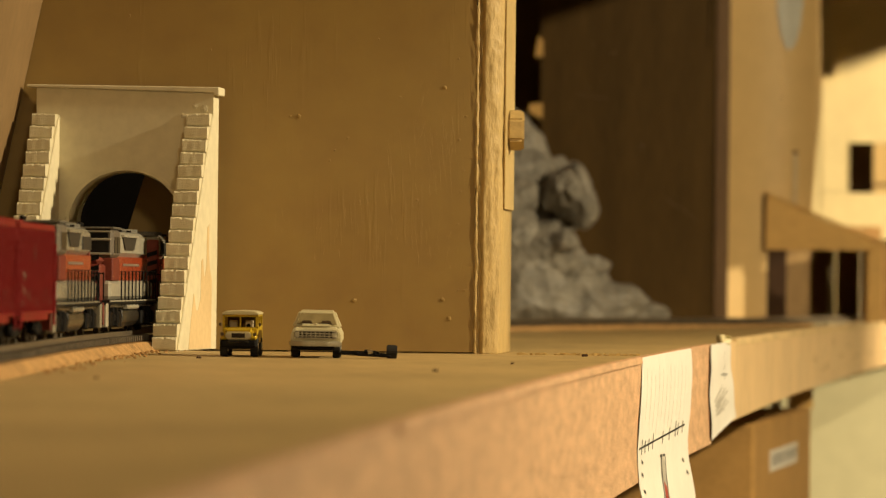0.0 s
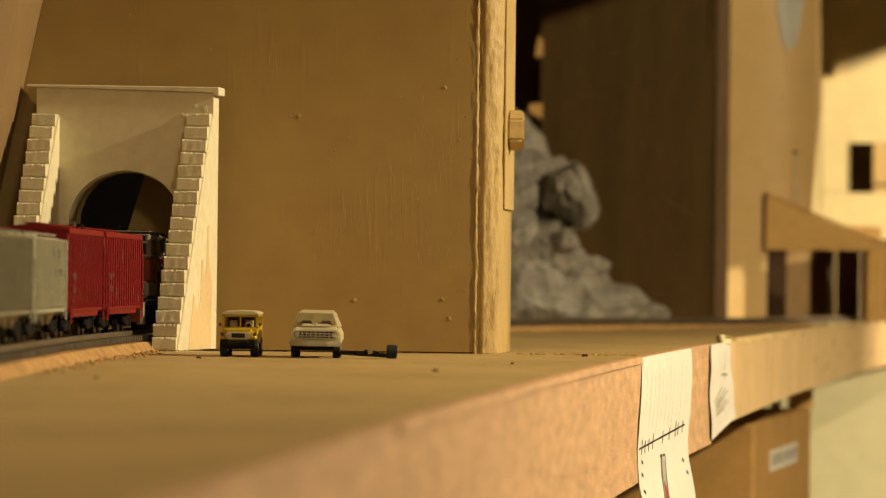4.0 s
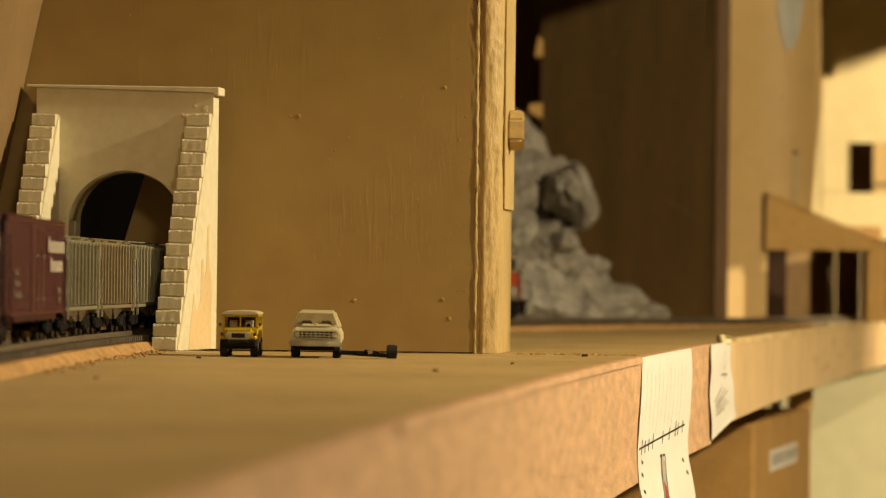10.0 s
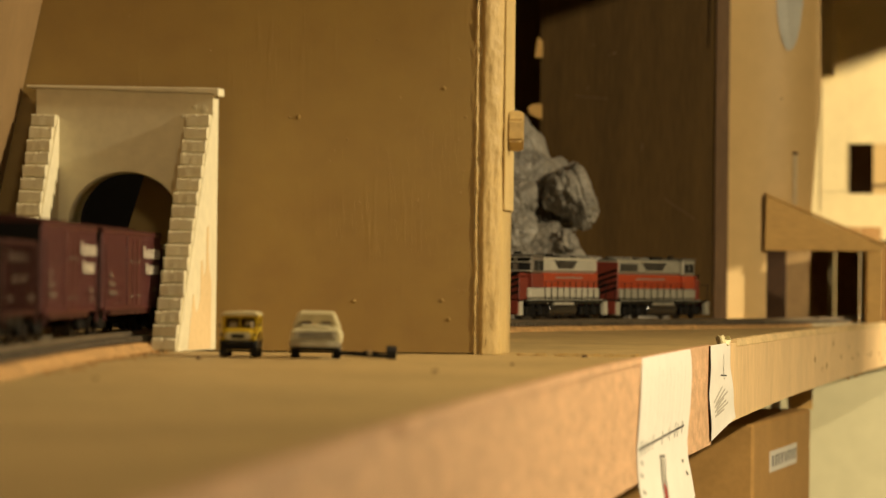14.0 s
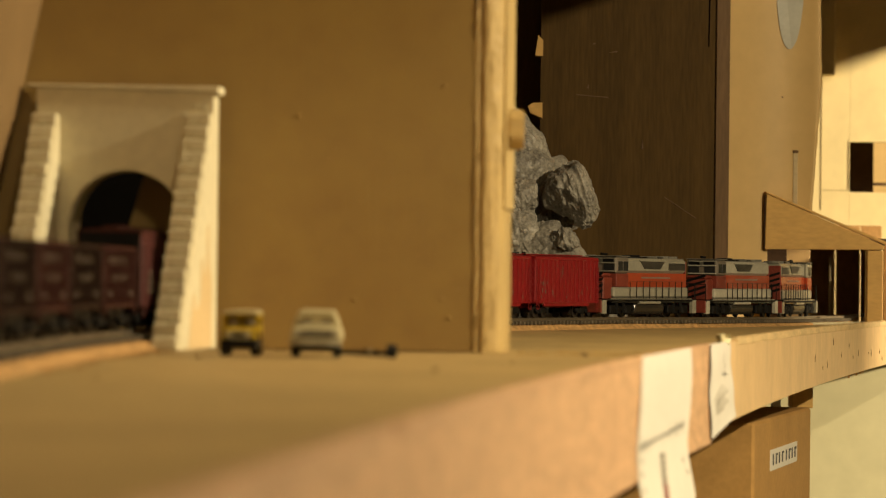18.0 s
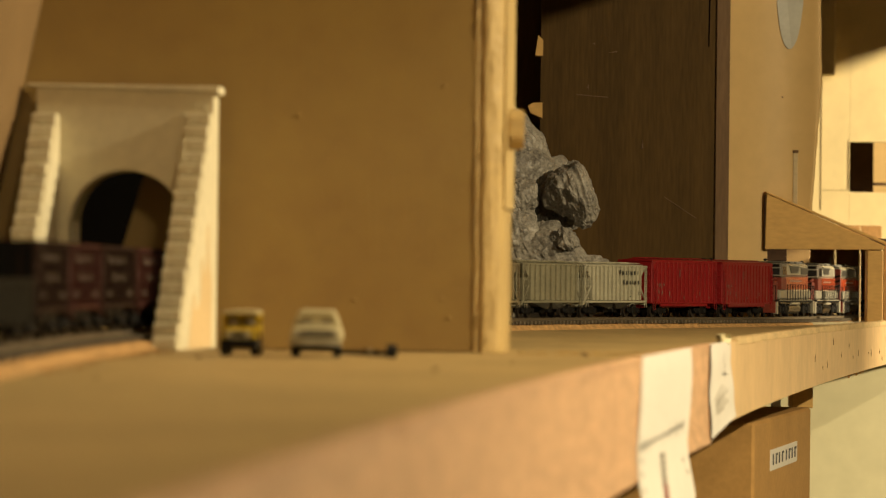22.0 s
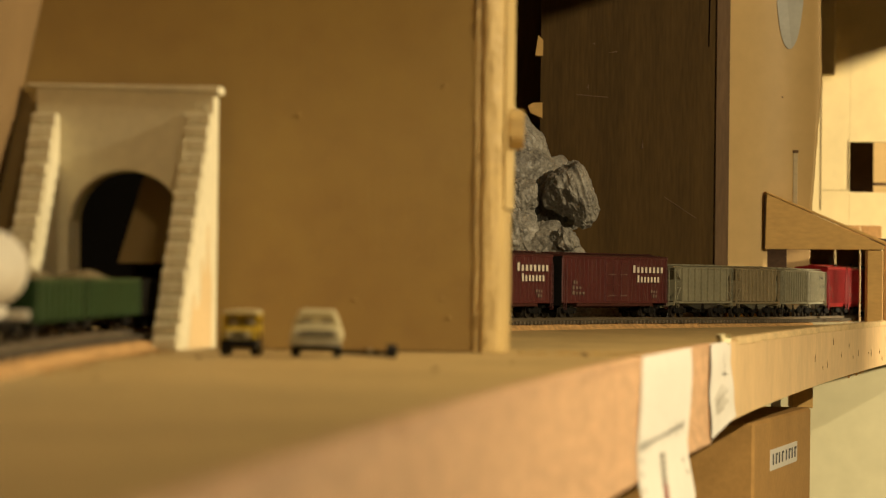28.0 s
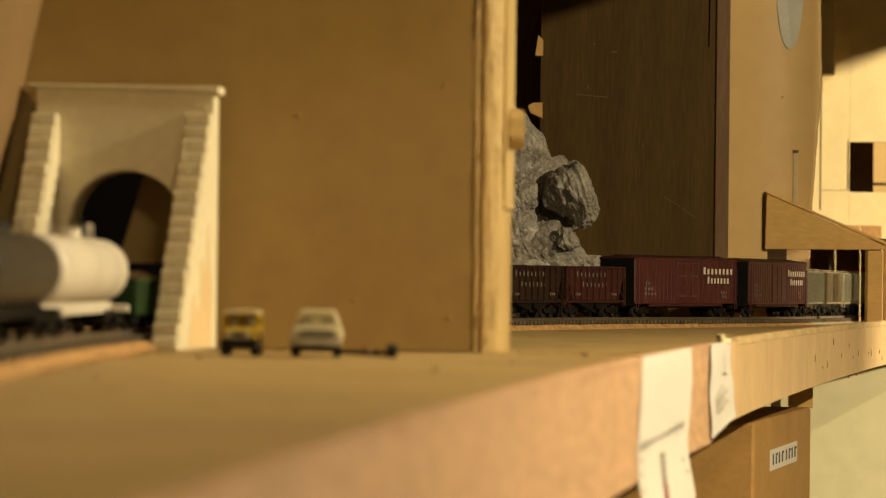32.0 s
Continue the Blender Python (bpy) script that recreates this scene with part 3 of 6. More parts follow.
part("strip_cap", on_cove(box((0.3200, -0.0010, 1.1547), (0.3252, 0.0004, 1.1575), 0.0002)), M_TRIM, cove_ob)
part("nail_head", on_cove(box((0.3092, -0.0008, 1.2052), (0.3104, 0.0004, 1.2068), 0.0003)), M_TRIM, cove_ob)

# ---- wooden shed over the far track ----
GY = 3.427
shed = thing("track_shed", "brown wooden lean-to shed over the track", "shed", pose(0, 0, 0))
part("gable", prism([(0.2956, 1.1166), (0.2946, 1.0662), (0.4034, 1.0668), (0.4034, 1.0708)], GY, GY + 0.006, "y", 0.0004), M_GABLE, shed)
part("roof", prism([(0.2950, 1.1192), (0.2956, 1.1170), (0.4062, 1.0706), (0.4066, 1.0734)], GY - 0.0010, GY + 0.0065, "y", 0.0005), M_GABLE, shed, "thin warped roof sheet")
part("gable_edge", box((0.2940, GY + 0.0004, 1.0666), (0.2945, GY + 0.006, 1.1160)), M_SHED_DARK, shed)
part("post", box((0.3886, GY, 0.9985), (0.4030, GY + 0.02, 1.0660), 0.0005), M_GABLE, shed)
part("post", box((0.4037, GY + 0.001, 0.9985), (0.4094, GY + 0.012, 1.0702), 0.0005), M_SHED, shed)
for xa, xb, y, mat in ((0.3010, 0.3305, 3.60, M_SHED_DARK), (0.3440, 0.3675, 3.75, M_PANEL), (0.3990, 0.4344, 4.15, M_SHED), (0.4359, 0.4618, 4.15, M_SHED), (0.4634, 0.4860, 4.152, M_SHED)):
    part("wall_board", box((xa, y, 0.9985), (xb, y + 0.005, 1.10), 0.0004), mat, shed)
part("stick", box((0.4025, 3.90, 0.9985), (0.4046, 3.903, 1.0630), 0.0003), M_STRIP, shed, "thin pale upright stick")
part("stick", box((0.4004, 3.60, 0.9985), (0.4018, 3.603, 1.0645), 0.0003), M_STRIP, shed, "thin pale upright stick")
# hidden boards added to keep the wall lamp out of the shed
part("roof_board", box((0.30, 3.80, 1.0790), (0.56, 4.30, 1.0815)), M_SHED_DARK, shed)
part("side_board", prism([(0.4320, 3.60), (0.4360, 3.60), (0.560, 4.30), (0.556, 4.30)], 0.9985, 1.0788, "z"), M_TRIM, shed)

# ---- rails, ties, cork ----
def ribbon(profile, s0, s1, step, z_of=None):
    """A profile (offset to the side, height) drawn along the track."""
    bm = bmesh.new()
    rings = []
    for s in np.arange(s0, s1 + step / 2, step):
        p = on_track(s)
        d = (on_track(s + 0.004) - on_track(s - 0.004))
        d.z = 0
        d.normalize()
        side = Vector((d.y, -d.x, 0))
        rings.append([bm.verts.new((p.x + side.x * o, p.y + side.y * o, h if z_of is None else z_of(p.y) + h)) for o, h in profile])
    n = len(profile)
    for a, b in zip(rings, rings[1:]):
        for i in range(n):
            bm.faces.new((a[i], b[i], b[(i + 1) % n], a[(i + 1) % n]))
    bm.faces.new(rings[0])
    bm.faces.new(rings[-1][::-1])
    return bm


NEAR0, NEAR1 = run_at_y(0.9), run_at_y(1.83)
END = float(RUN[-1]) - 0.02
cork_mesh = ribbon([(-0.0235, -0.0108), (-0.0175, -0.0049), (0.0175, -0.0049), (0.0235, -0.0108)], 0.02, END, 0.004, rail_z)
for v in cork_mesh.verts:
    p = Vector((v.co.x * 300, v.co.y * 300, v.co.z * 300))
    v.co.x += 0.0009 * noise.noise(p * 0.5) + 0.0005 * noise.noise(p * 2.7)
    v.co.z += 0.0005 * noise.noise(p * 1.7) - 0.0003
cork = part("cork_bed", cork_mesh, M_CORK)
tagged(cork, "crumbly orange-brown cork roadbed under the track", "roadbed", kind="stuff")
track = thing("railway_track", "model railway track with dark ties and metal rails", "track")
for o in (-0.0083, 0.0083):
    part("rail", ribbon([(o - 0.0009, -0.0022), (o - 0.0004, -0.0018), (o - 0.0004, 0), (o + 0.0004, 0), (o + 0.0004, -0.0018), (o + 0.0009, -0.0022)], 0.02, END, 0.01, rail_z), M_RAIL, track)
tie = mesh_of("tie", box((-0.0012, -0.0150, -0.0048), (0.0012, 0.0150, -0.0021), 0.0002), M_TIE)


# ---- rolling stock: along +x, rail top at z = 0 ----
def truck(parent, x, axles=2, base=0.0175, mat=None):
    """A bogie: side frames, bolster and wheels, a part with sub-parts."""
    mat = mat or M_BLACK
    bm = bmesh.new()
    half = base * (axles - 1) / 2
    for s in (-1, 1):
        block(bm, (x - half - 0.004, s * 0.0118 - 0.0012, 0.0050), (x + half + 0.004, s * 0.0118 + 0.0012, 0.0085), 0.0006)
        block(bm, (x - 0.004, s * 0.0118 - 0.0016, 0.0032), (x + 0.004, s * 0.0118 + 0.0016, 0.0092), 0.0005)
        for i in range(axles):
            xa = x - half + i * base
            block(bm, (xa - 0.0022, s * 0.0118 - 0.0018, 0.0038), (xa + 0.0022, s * 0.0118 + 0.0018, 0.0078), 0.0004)
    block(bm, (x - 0.003, -0.0118, 0.0055), (x + 0.003, 0.0118, 0.0090))
    t = part("truck", bm, mat, parent)
    for i in range(axles):
        xa = x - half + i * base
        w = bmesh.new()
        for s in (-1, 1):
            rod(w, (xa, s * 0.0095, 0.0056), (xa, s * 0.0076, 0.0056), 0.0054, 14)
            rod(w, (xa, s * 0.0076, 0.0056), (xa, s * 0.0070, 0.0056), 0.0062, 14)
        rod(w, (xa, -0.0076, 0.0056), (xa, 0.0076, 0.0056), 0.0012, 6)
        part("wheelset", w, M_WHEEL, t)


def coupler(parent, x, way):
    bm = box((min(x, x + way * 0.006), -0.0011, 0.0085), (max(x, x + way * 0.006), 0.0011, 0.0105), 0.0003)
    block(bm, (min(x + way * 0.0045, x + way * 0.0075), -0.0022, 0.0080), (max(x + way * 0.0045, x + way * 0.0075), 0.0018, 0.0110), 0.0004)
    part("coupler", bm, M_BLACK, parent)


def bars(parent, name, rows, mat, label):
    """Unreadable lettering as plain strokes: boxes (x0, x1, z0, z1) on the side at y."""
    for y, group in rows:
        for a, b, c, d in group:
            part(name, box((a, y - 0.00008, c), (b, y + 0.00008, d)), mat, parent, label)


def ladder(bm, x, y, z0, z1, w=0.004, n=5):
    for s in (-1, 1):
        rod(bm, (x + s * w / 2, y, z0), (x + s * w / 2, y, z1), 0.00028, 5)
    for i in range(n):
        z = z0 + (z1 - z0) * (i + 0.5) / n
        rod(bm, (x - w / 2, y, z), (x + w / 2, y, z), 0.00025, 5)


def boxcar(body_mat, label, length, height, half, ribs, lettered, door):
    c = thing("boxcar", label, "boxcar", group="freight cars of the train")
    h = length / 2
    z0 = 0.0125
    part("body", box((-h, -half, z0), (h, half, height - 0.001), 0.0006), body_mat, c)
    r = prism([(-half - 0.0004, height - 0.0012), (half + 0.0004, height - 0.0012), (half + 0.0002, height), (0, height + 0.0018), (-half - 0.0002, height)], -h - 0.0004, h + 0.0004, "x")
    part("roof", r, body_mat if not lettered else M_OXIDE_DK, c)
    walkway = bmesh.new()
    for i in range(int(length / 0.006)):
        x = -h + 0.003 + i * 0.006
        block(walkway, (x - 0.0026, -0.0035, height + 0.0017), (x + 0.0026, 0.0035, height + 0.0024))
    part("roof_walk", walkway, M_OXIDE_DK if lettered else body_mat, c)
    sills = bmesh.new()
    for s in (-1, 1):
        block(sills, (-h * 0.72, s * (half - 0.0008) - 0.0008, z0 - 0.0026), (h * 0.72, s * (half - 0.0008) + 0.0008, z0 + 0.0004), 0.0003)
    block(sills, (-h + 0.004, -0.003, 0.0085), (h - 0.004, 0.003, z0))
    part("underframe", sills, M_OXIDE_DK if lettered else body_mat, c)
    rib_out = 0.0004 if lettered else 0.0008
    rib = mesh_of("rib", box((-0.0005, -rib_out, z0 + 0.0012), (0.0005, rib_out, height - 0.0022), 0.0002), body_mat)
    for s in (-1, 1):
        n = ribs
        for i in range(n + 1):
            x = -h + 0.0012 + (length - 0.0024) * i / n
            if door and abs(x) < door:
                continue
            o = new("rib", rib)
            o.parent = c
            o.matrix_basis = pose(x, s * half, 0)
        rb = bmesh.new()
        block(rb, (-h, s * half - 0.0007, z0), (h, s * half + 0.0007, z0 + 0.0014), 0.0002)
        block(rb, (-h, s * half - 0.0007, height - 0.0026), (h, s * half + 0.0007, height - 0.0012), 0.0002)
        part("side_rail", rb, body_mat, c)
        if door:
            for k in (-1, 1):
                d = box((min(0, k * door), s * half - 0.0009, z0 + 0.0016), (max(0, k * door), s * half + 0.0009, height - 0.003), 0.0003)
                for q in range(4):
                    z = z0 + 0.006 + q * (height - z0 - 0.012) / 3
                    block(d, (min(k * 0.0015, k * (door - 0.0015)), s * half - 0.0013, z - 0.0004), (max(k * 0.0015, k * (door - 0.0015)), s * half + 0.0013, z + 0.0004), 0.0002)
                rod(d, (k * door * 0.35, s * (half + 0.0013), z0 + 0.002), (k * door * 0.35, s * (half + 0.0013), height - 0.004), 0.0003, 5)
                part("door", d, body_mat, c)
        for e in (-1, 1):
            ld = bmesh.new()
            ladder(ld, e * (h - 0.0035), s * (half + 0.0012), z0, height - 0.008, 0.0045, 6)
            rod(ld, (e * (h - 0.0058), s * (half + 0.0010), z0 - 0.005), (e * (h - 0.0058), s * (half + 0.0010), z0 + 0.001), 0.0003, 5)
            rod(ld, (e * (h - 0.0012), s * (half + 0.0010), z0 - 0.005), (e * (h - 0.0012), s * (half + 0.0010), z0 + 0.001), 0.0003, 5)
            rod(ld, (e * (h - 0.0058), s * (half + 0.0010), z0 - 0.005), (e * (h - 0.0012), s * (half + 0.0010), z0 - 0.005), 0.0003, 5)
            part("ladder", ld, body_mat, c)
    for e in (-1, 1):
        for i in range(6):
            z = z0 + 0.004 + i * (height - z0 - 0.007) / 6
            part("end_rib", box((e * h - 0.0006, -half + 0.002, z), (e * h + 0.0006, half - 0.002, z + 0.0016), 0.0003), M_BLACK if lettered else body_mat, c)
        if lettered:
            part("end_panel", box((e * h - 0.0003, -half + 0.0006, z0 - 0.002), (e * h + 0.0003, half - 0.0006, height - 0.0008)), M_BLACK, c, "black painted end")
        coupler(c, e * (h - 0.001), e)
        truck(c, e * (h - 0.025))
    brake = rod(bmesh.new(), (-h - 0.0008, 0.006, height - 0.008), (-h - 0.0025, 0.006, height - 0.008), 0.0035, 12)
    part("brake_wheel", brake, M_BLACK, c)
    return c


def lettering(c, half, groups, mat=None):
    for s in (-1,):
        g = [(a * -s, b * -s, z0, z1) for a, b, z0, z1 in groups]
        bars(c, "lettering", [(s * (half + 0.0009), [(min(a, b), max(a, b), z0, z1) for a, b, z0, z1 in g])], mat or M_LETTER, "worn white lettering stroke")


def word(x, z, n, w, h, gap=0.45):
    """n upright strokes where a word stands, its first one taller."""
    return [(x + i * w, x + i * w + w * (1 - gap), z, z + h * (1.3 if i == 0 else 1)) for i in range(n)]


def hopper(mat, label, length, height, half, covered, posts, lettered):
    c = thing("hopper_car", label, "hopper car", group="freight cars of the train")
    h = length / 2
    z0 = 0.0150
    slope = 0.014
    inset = 0.0125 if covered else 0.003
    body = prism([(-h + 0.003, height - 0.0015), (-h + 0.003, height - (0.004 if covered else 0.008))] + ([(-h + inset, height - 0.012)] if covered else []) + [(-h + slope, z0), (h - slope, z0)] + ([(h - inset, height - 0.012)] if covered else []) + [(h - 0.003, height - (0.004 if covered else 0.008)), (h - 0.003, height - 0.0015)], -half, half, "y")
    part("body", body, mat, c)
    for e in (-1, 1):
        chute = prism([(e * (h - slope - 0.001), z0 - 0.0003), (e * 0.0125, z0 - 0.0075), (e * 0.0050, z0 - 0.0075), (e * 0.0004, z0 - 0.0003)], -half + 0.0012, half - 0.0012, "y")
        part("chute", chute, M_TANK_GREY if covered else M_BLACK, c, "dark discharge chute")
    if covered:
        part("roof", prism([(-half, height - 0.0016), (half, height - 0.0016), (half * 0.8, height), (0, height + 0.0008), (-half * 0.8, height)], -h + 0.002, h - 0.002, "x"), mat, c)
        for i in range(4):
            x = -h * 0.68 + i * h * 0.453
            hb = box((x - 0.0085, -0.0045, height + 0.0004), (x + 0.0085, 0.0045, height + 0.0021), 0.0004)
            part("hatch", hb, mat, c)
        for s in (-1, 1):
            rw = bmesh.new()
            for i in range(int(length / 0.008)):
                x = -h + 0.004 + i * 0.008
                block(rw, (x - 0.0036, s * 0.0105 - 0.0018, height + 0.0010), (x + 0.0036, s * 0.0105 + 0.0018, height + 0.0016))
            part("roof_walk", rw, mat, c)
    else:
        part("load", load_mesh(h - 0.006, half - 0.0012, height - 0.004), M_BLACK, c, "black coal load")
        rim = bmesh.new()
        for s in (-1, 1):
            block(rim, (-h, s * half - 0.0008, height - 0.0018), (h, s * half + 0.0008, height), 0.0003)
            block(rim, (s * (h - 0.003) - 0.0008, -half, height - 0.0018), (s * (h - 0.003) + 0.0008, half, height), 0.0003)
        part("rim", rim, mat, c)
    for s in (-1, 1):
        for i in range(posts + 1 if posts else 0):
            reach = h - (0.0140 if covered else 0.004)
            x = -reach + 2 * reach * i / posts
            low = z0 if abs(x) < h - slope else z0 + (abs(x) - h + slope) / (slope - 0.003) * (height - 0.008 - z0)
            a, b = sorted((s * (half - 0.0008), s * (half + 0.0018)))
            part("side_post", box((x - 0.0006, a, low + 0.0002), (x + 0.0006, b, height - 0.0012), 0.0002), mat, c)
        part("top_chord", box((-h, s * half - 0.0008, height - 0.0024), (h, s * half + 0.0012, height - 0.0008), 0.0003), mat, c)
        part("side_sill", box((-h, s * (half - 0.0004) - 0.0010, z0 - 0.0022), (h, s * (half - 0.0004) + 0.0012, z0 - 0.0004), 0.0003), mat, c)
        for e in (-1, 1):
            part("corner_post", box((e * (h - 0.0008) - 0.0007, s * half - 0.0008, z0 - 0.002), (e * (h - 0.0008) + 0.0007, s * half + 0.0010, height - 0.001), 0.0002), mat, c)
            part("brace", rod(bmesh.new(), (e * (h - 0.002), s * half, z0), (e * (h - slope + 0.001), s * half, z0 + 0.012), 0.0006, 5), mat, c)
        for e in (-1, 1):
            ld = bmesh.new()
            ladder(ld, e * (h - 0.0038), s * (half + 0.0014), z0 - 0.006, height - 0.001, 0.0045, 7)
            part("ladder", ld, mat, c)
    fr = bmesh.new()
    block(fr, (-h, -0.003, 0.0085), (h, 0.003, 0.0125))
    for e in (-1, 1):
        block(fr, (e * h - 0.0012, -half, z0 - 0.004), (e * h + 0.0012, half, z0 - 0.001))
        for s in (-1, 1):
            rod(fr, (e * (h - 0.001), s * half * 0.6, z0 - 0.002), (e * (h - 0.001), s * half * 0.6, height - 0.004), 0.0006, 5)
    part("underframe", fr, mat, c)
    for e in (-1, 1):
        # open hoppers get black ends, their shade put into the colour
        if not covered:
            part("end_panel", box((e * (h - 0.0016) - 0.0004, -half + 0.0004, z0 + 0.001), (e * (h - 0.0016) + 0.0004, half - 0.0004, height - 0.0005)), M_BLACK, c, "end sheet coloured black for its shade")
        coupler(c, e * (h - 0.001), e)
        truck(c, e * (h - 0.019))
        part("hopper_gate", box((e * 0.0085 - 0.0045, -half * 0.7, 0.0045), (e * 0.0085 + 0.0045, half * 0.7, 0.0090), 0.0006), M_BLACK, c)
    return c


def load_mesh(h, half, z):
    bm = bmesh.new()
    nx, ny = 20, 6
    g = [[bm.verts.new((-h + 2 * h * i / nx, -half + 2 * half * j / ny, z - 0.002 + 0.004 * math.sin(math.pi * j / ny) * (0.6 + 0.4 * math.sin(i * 1.3)) * (0 if i in (0, nx) else 1)
                        + noise.noise((i * 0.9, j * 0.9, h * 50)) * 0.0012)) for j in range(ny + 1)] for i in range(nx + 1)]
    for i in range(nx):
        for j in range(ny):
            bm.faces.new((g[i][j], g[i + 1][j], g[i + 1][j + 1], g[i][j + 1]))
    return bm


def gondola(mat, label, length, height, half):
    c = thing("gondola_car", label, "gondola car", group="freight cars of the train")
    h = length / 2
    z0 = 0.0085
    part("floor", box((-h, -half, z0), (h, half, z0 + 0.0015)), mat, c)
    for s in (-1, 1):
        sd = box((-h, s * half - 0.0005, z0), (h, s * half + 0.0005, height), 0.0002)
        for i in range(9):
            x = -h + 0.002 + (length - 0.004) * i / 8
            a, b = sorted((s * (half - 0.0004), s * (half + 0.0014)))
            part("side_post", box((x - 0.0013, a, z0), (x + 0.0013, b, height - 0.0008), 0.0002), M_GREEN_POST if mat is M_GREEN else mat, c)
        a, b = sorted((s * (half - 0.0008), s * (half + 0.0013)))
        part("top_rail", box((-h, a, height - 0.0014), (h, b, height), 0.0002), M_GREEN_POST if mat is M_GREEN else mat, c)
        part("side", sd, mat, c)
        part("end", box((s * h - 0.0006, -half, z0), (s * h + 0.0006, half, height), 0.0002), mat, c)
        coupler(c, s * (h - 0.001), s)
        truck(c, s * (h - 0.022))
    part("load", load_mesh(h - 0.002, half - 0.0012, height - 0.0015), M_HOP_BLACK, c, "dark heaped load")
    if mat is M_GREEN:
        part("scrap_heap", load_mesh(0.022, half - 0.004, height + 0.0022), M_HOP_TAN, c, "small tan heap")
    part("underframe", box((-h, -0.003, 0.0060), (h, 0.003, z0)), M_BLACK, c)
    return c


def tank_car(mat, label, length, r):
    c = thing("tank_car", label, "tank car", group="freight cars of the train")
    h = length / 2
    zc = 0.0150 + r
    bm = bmesh.new()
    prof = [(-h + 0.006, 0.0), (-h + 0.0065, r * 0.45), (-h + 0.008, r * 0.75), (-h + 0.012, r * 0.95), (-h + 0.016, r)]
    prof = prof + [(-x, q) for x, q in prof[::-1]]
    rings = [[bm.verts.new((x, q * math.cos(a), zc + q * math.sin(a))) for a in np.linspace(0, 2 * math.pi, 28, endpoint=False)] for x, q in prof[1:-1]]
    for a, b in zip(rings, rings[1:]):
        for i in range(28):
            bm.faces.new((a[i], b[i], b[(i + 1) % 28], a[(i + 1) % 28]))
    bm.faces.new(rings[0])
    bm.faces.new(rings[-1][::-1])
    part("tank", bm, mat, c, smooth=True)
    part("dome", rod(bmesh.new(), (0, 0, zc + r - 0.002), (0, 0, zc + r + 0.004), 0.006, 20), mat, c)
    rail = bmesh.new()
    for s in (-1, 1):
        rod(rail, (-0.012, s * 0.010, zc + r + 0.006), (0.012, s * 0.010, zc + r + 0.006), 0.0003, 5)
        for x in (-0.012, 0, 0.012):
            rod(rail, (x, s * 0.010, zc + r - 0.004), (x, s * 0.010, zc + r + 0.006), 0.0003, 5)
    part("platform_rail", rail, mat, c)
    for k in (-0.5, 0.0, 0.5):
        bd = bmesh.new()
        b2 = bmesh.new()
        bmesh.ops.create_cone(b2, cap_ends=False, segments=28, radius1=r + 0.0003, radius2=r + 0.0003, depth=0.0015)
        join(bd, b2, Matrix.Translation((k * h, 0, zc)) @ Matrix.Rotation(math.pi / 2, 4, "Y"))
        part("band", bd, mat, c)
    part("underframe", box((-h, -0.0055, 0.0095), (h, 0.0055, 0.0155), 0.0005), M_BLACK if mat is M_TANK_DARK else mat, c)
    for e in (-1, 1):
        part("end_sill", box((e * h - 0.002, -0.0150, 0.0100), (e * h + 0.002, 0.0150, 0.0140), 0.0004), mat, c)
        coupler(c, e * (h - 0.001), e)
        truck(c, e * (h - 0.024))
    return c


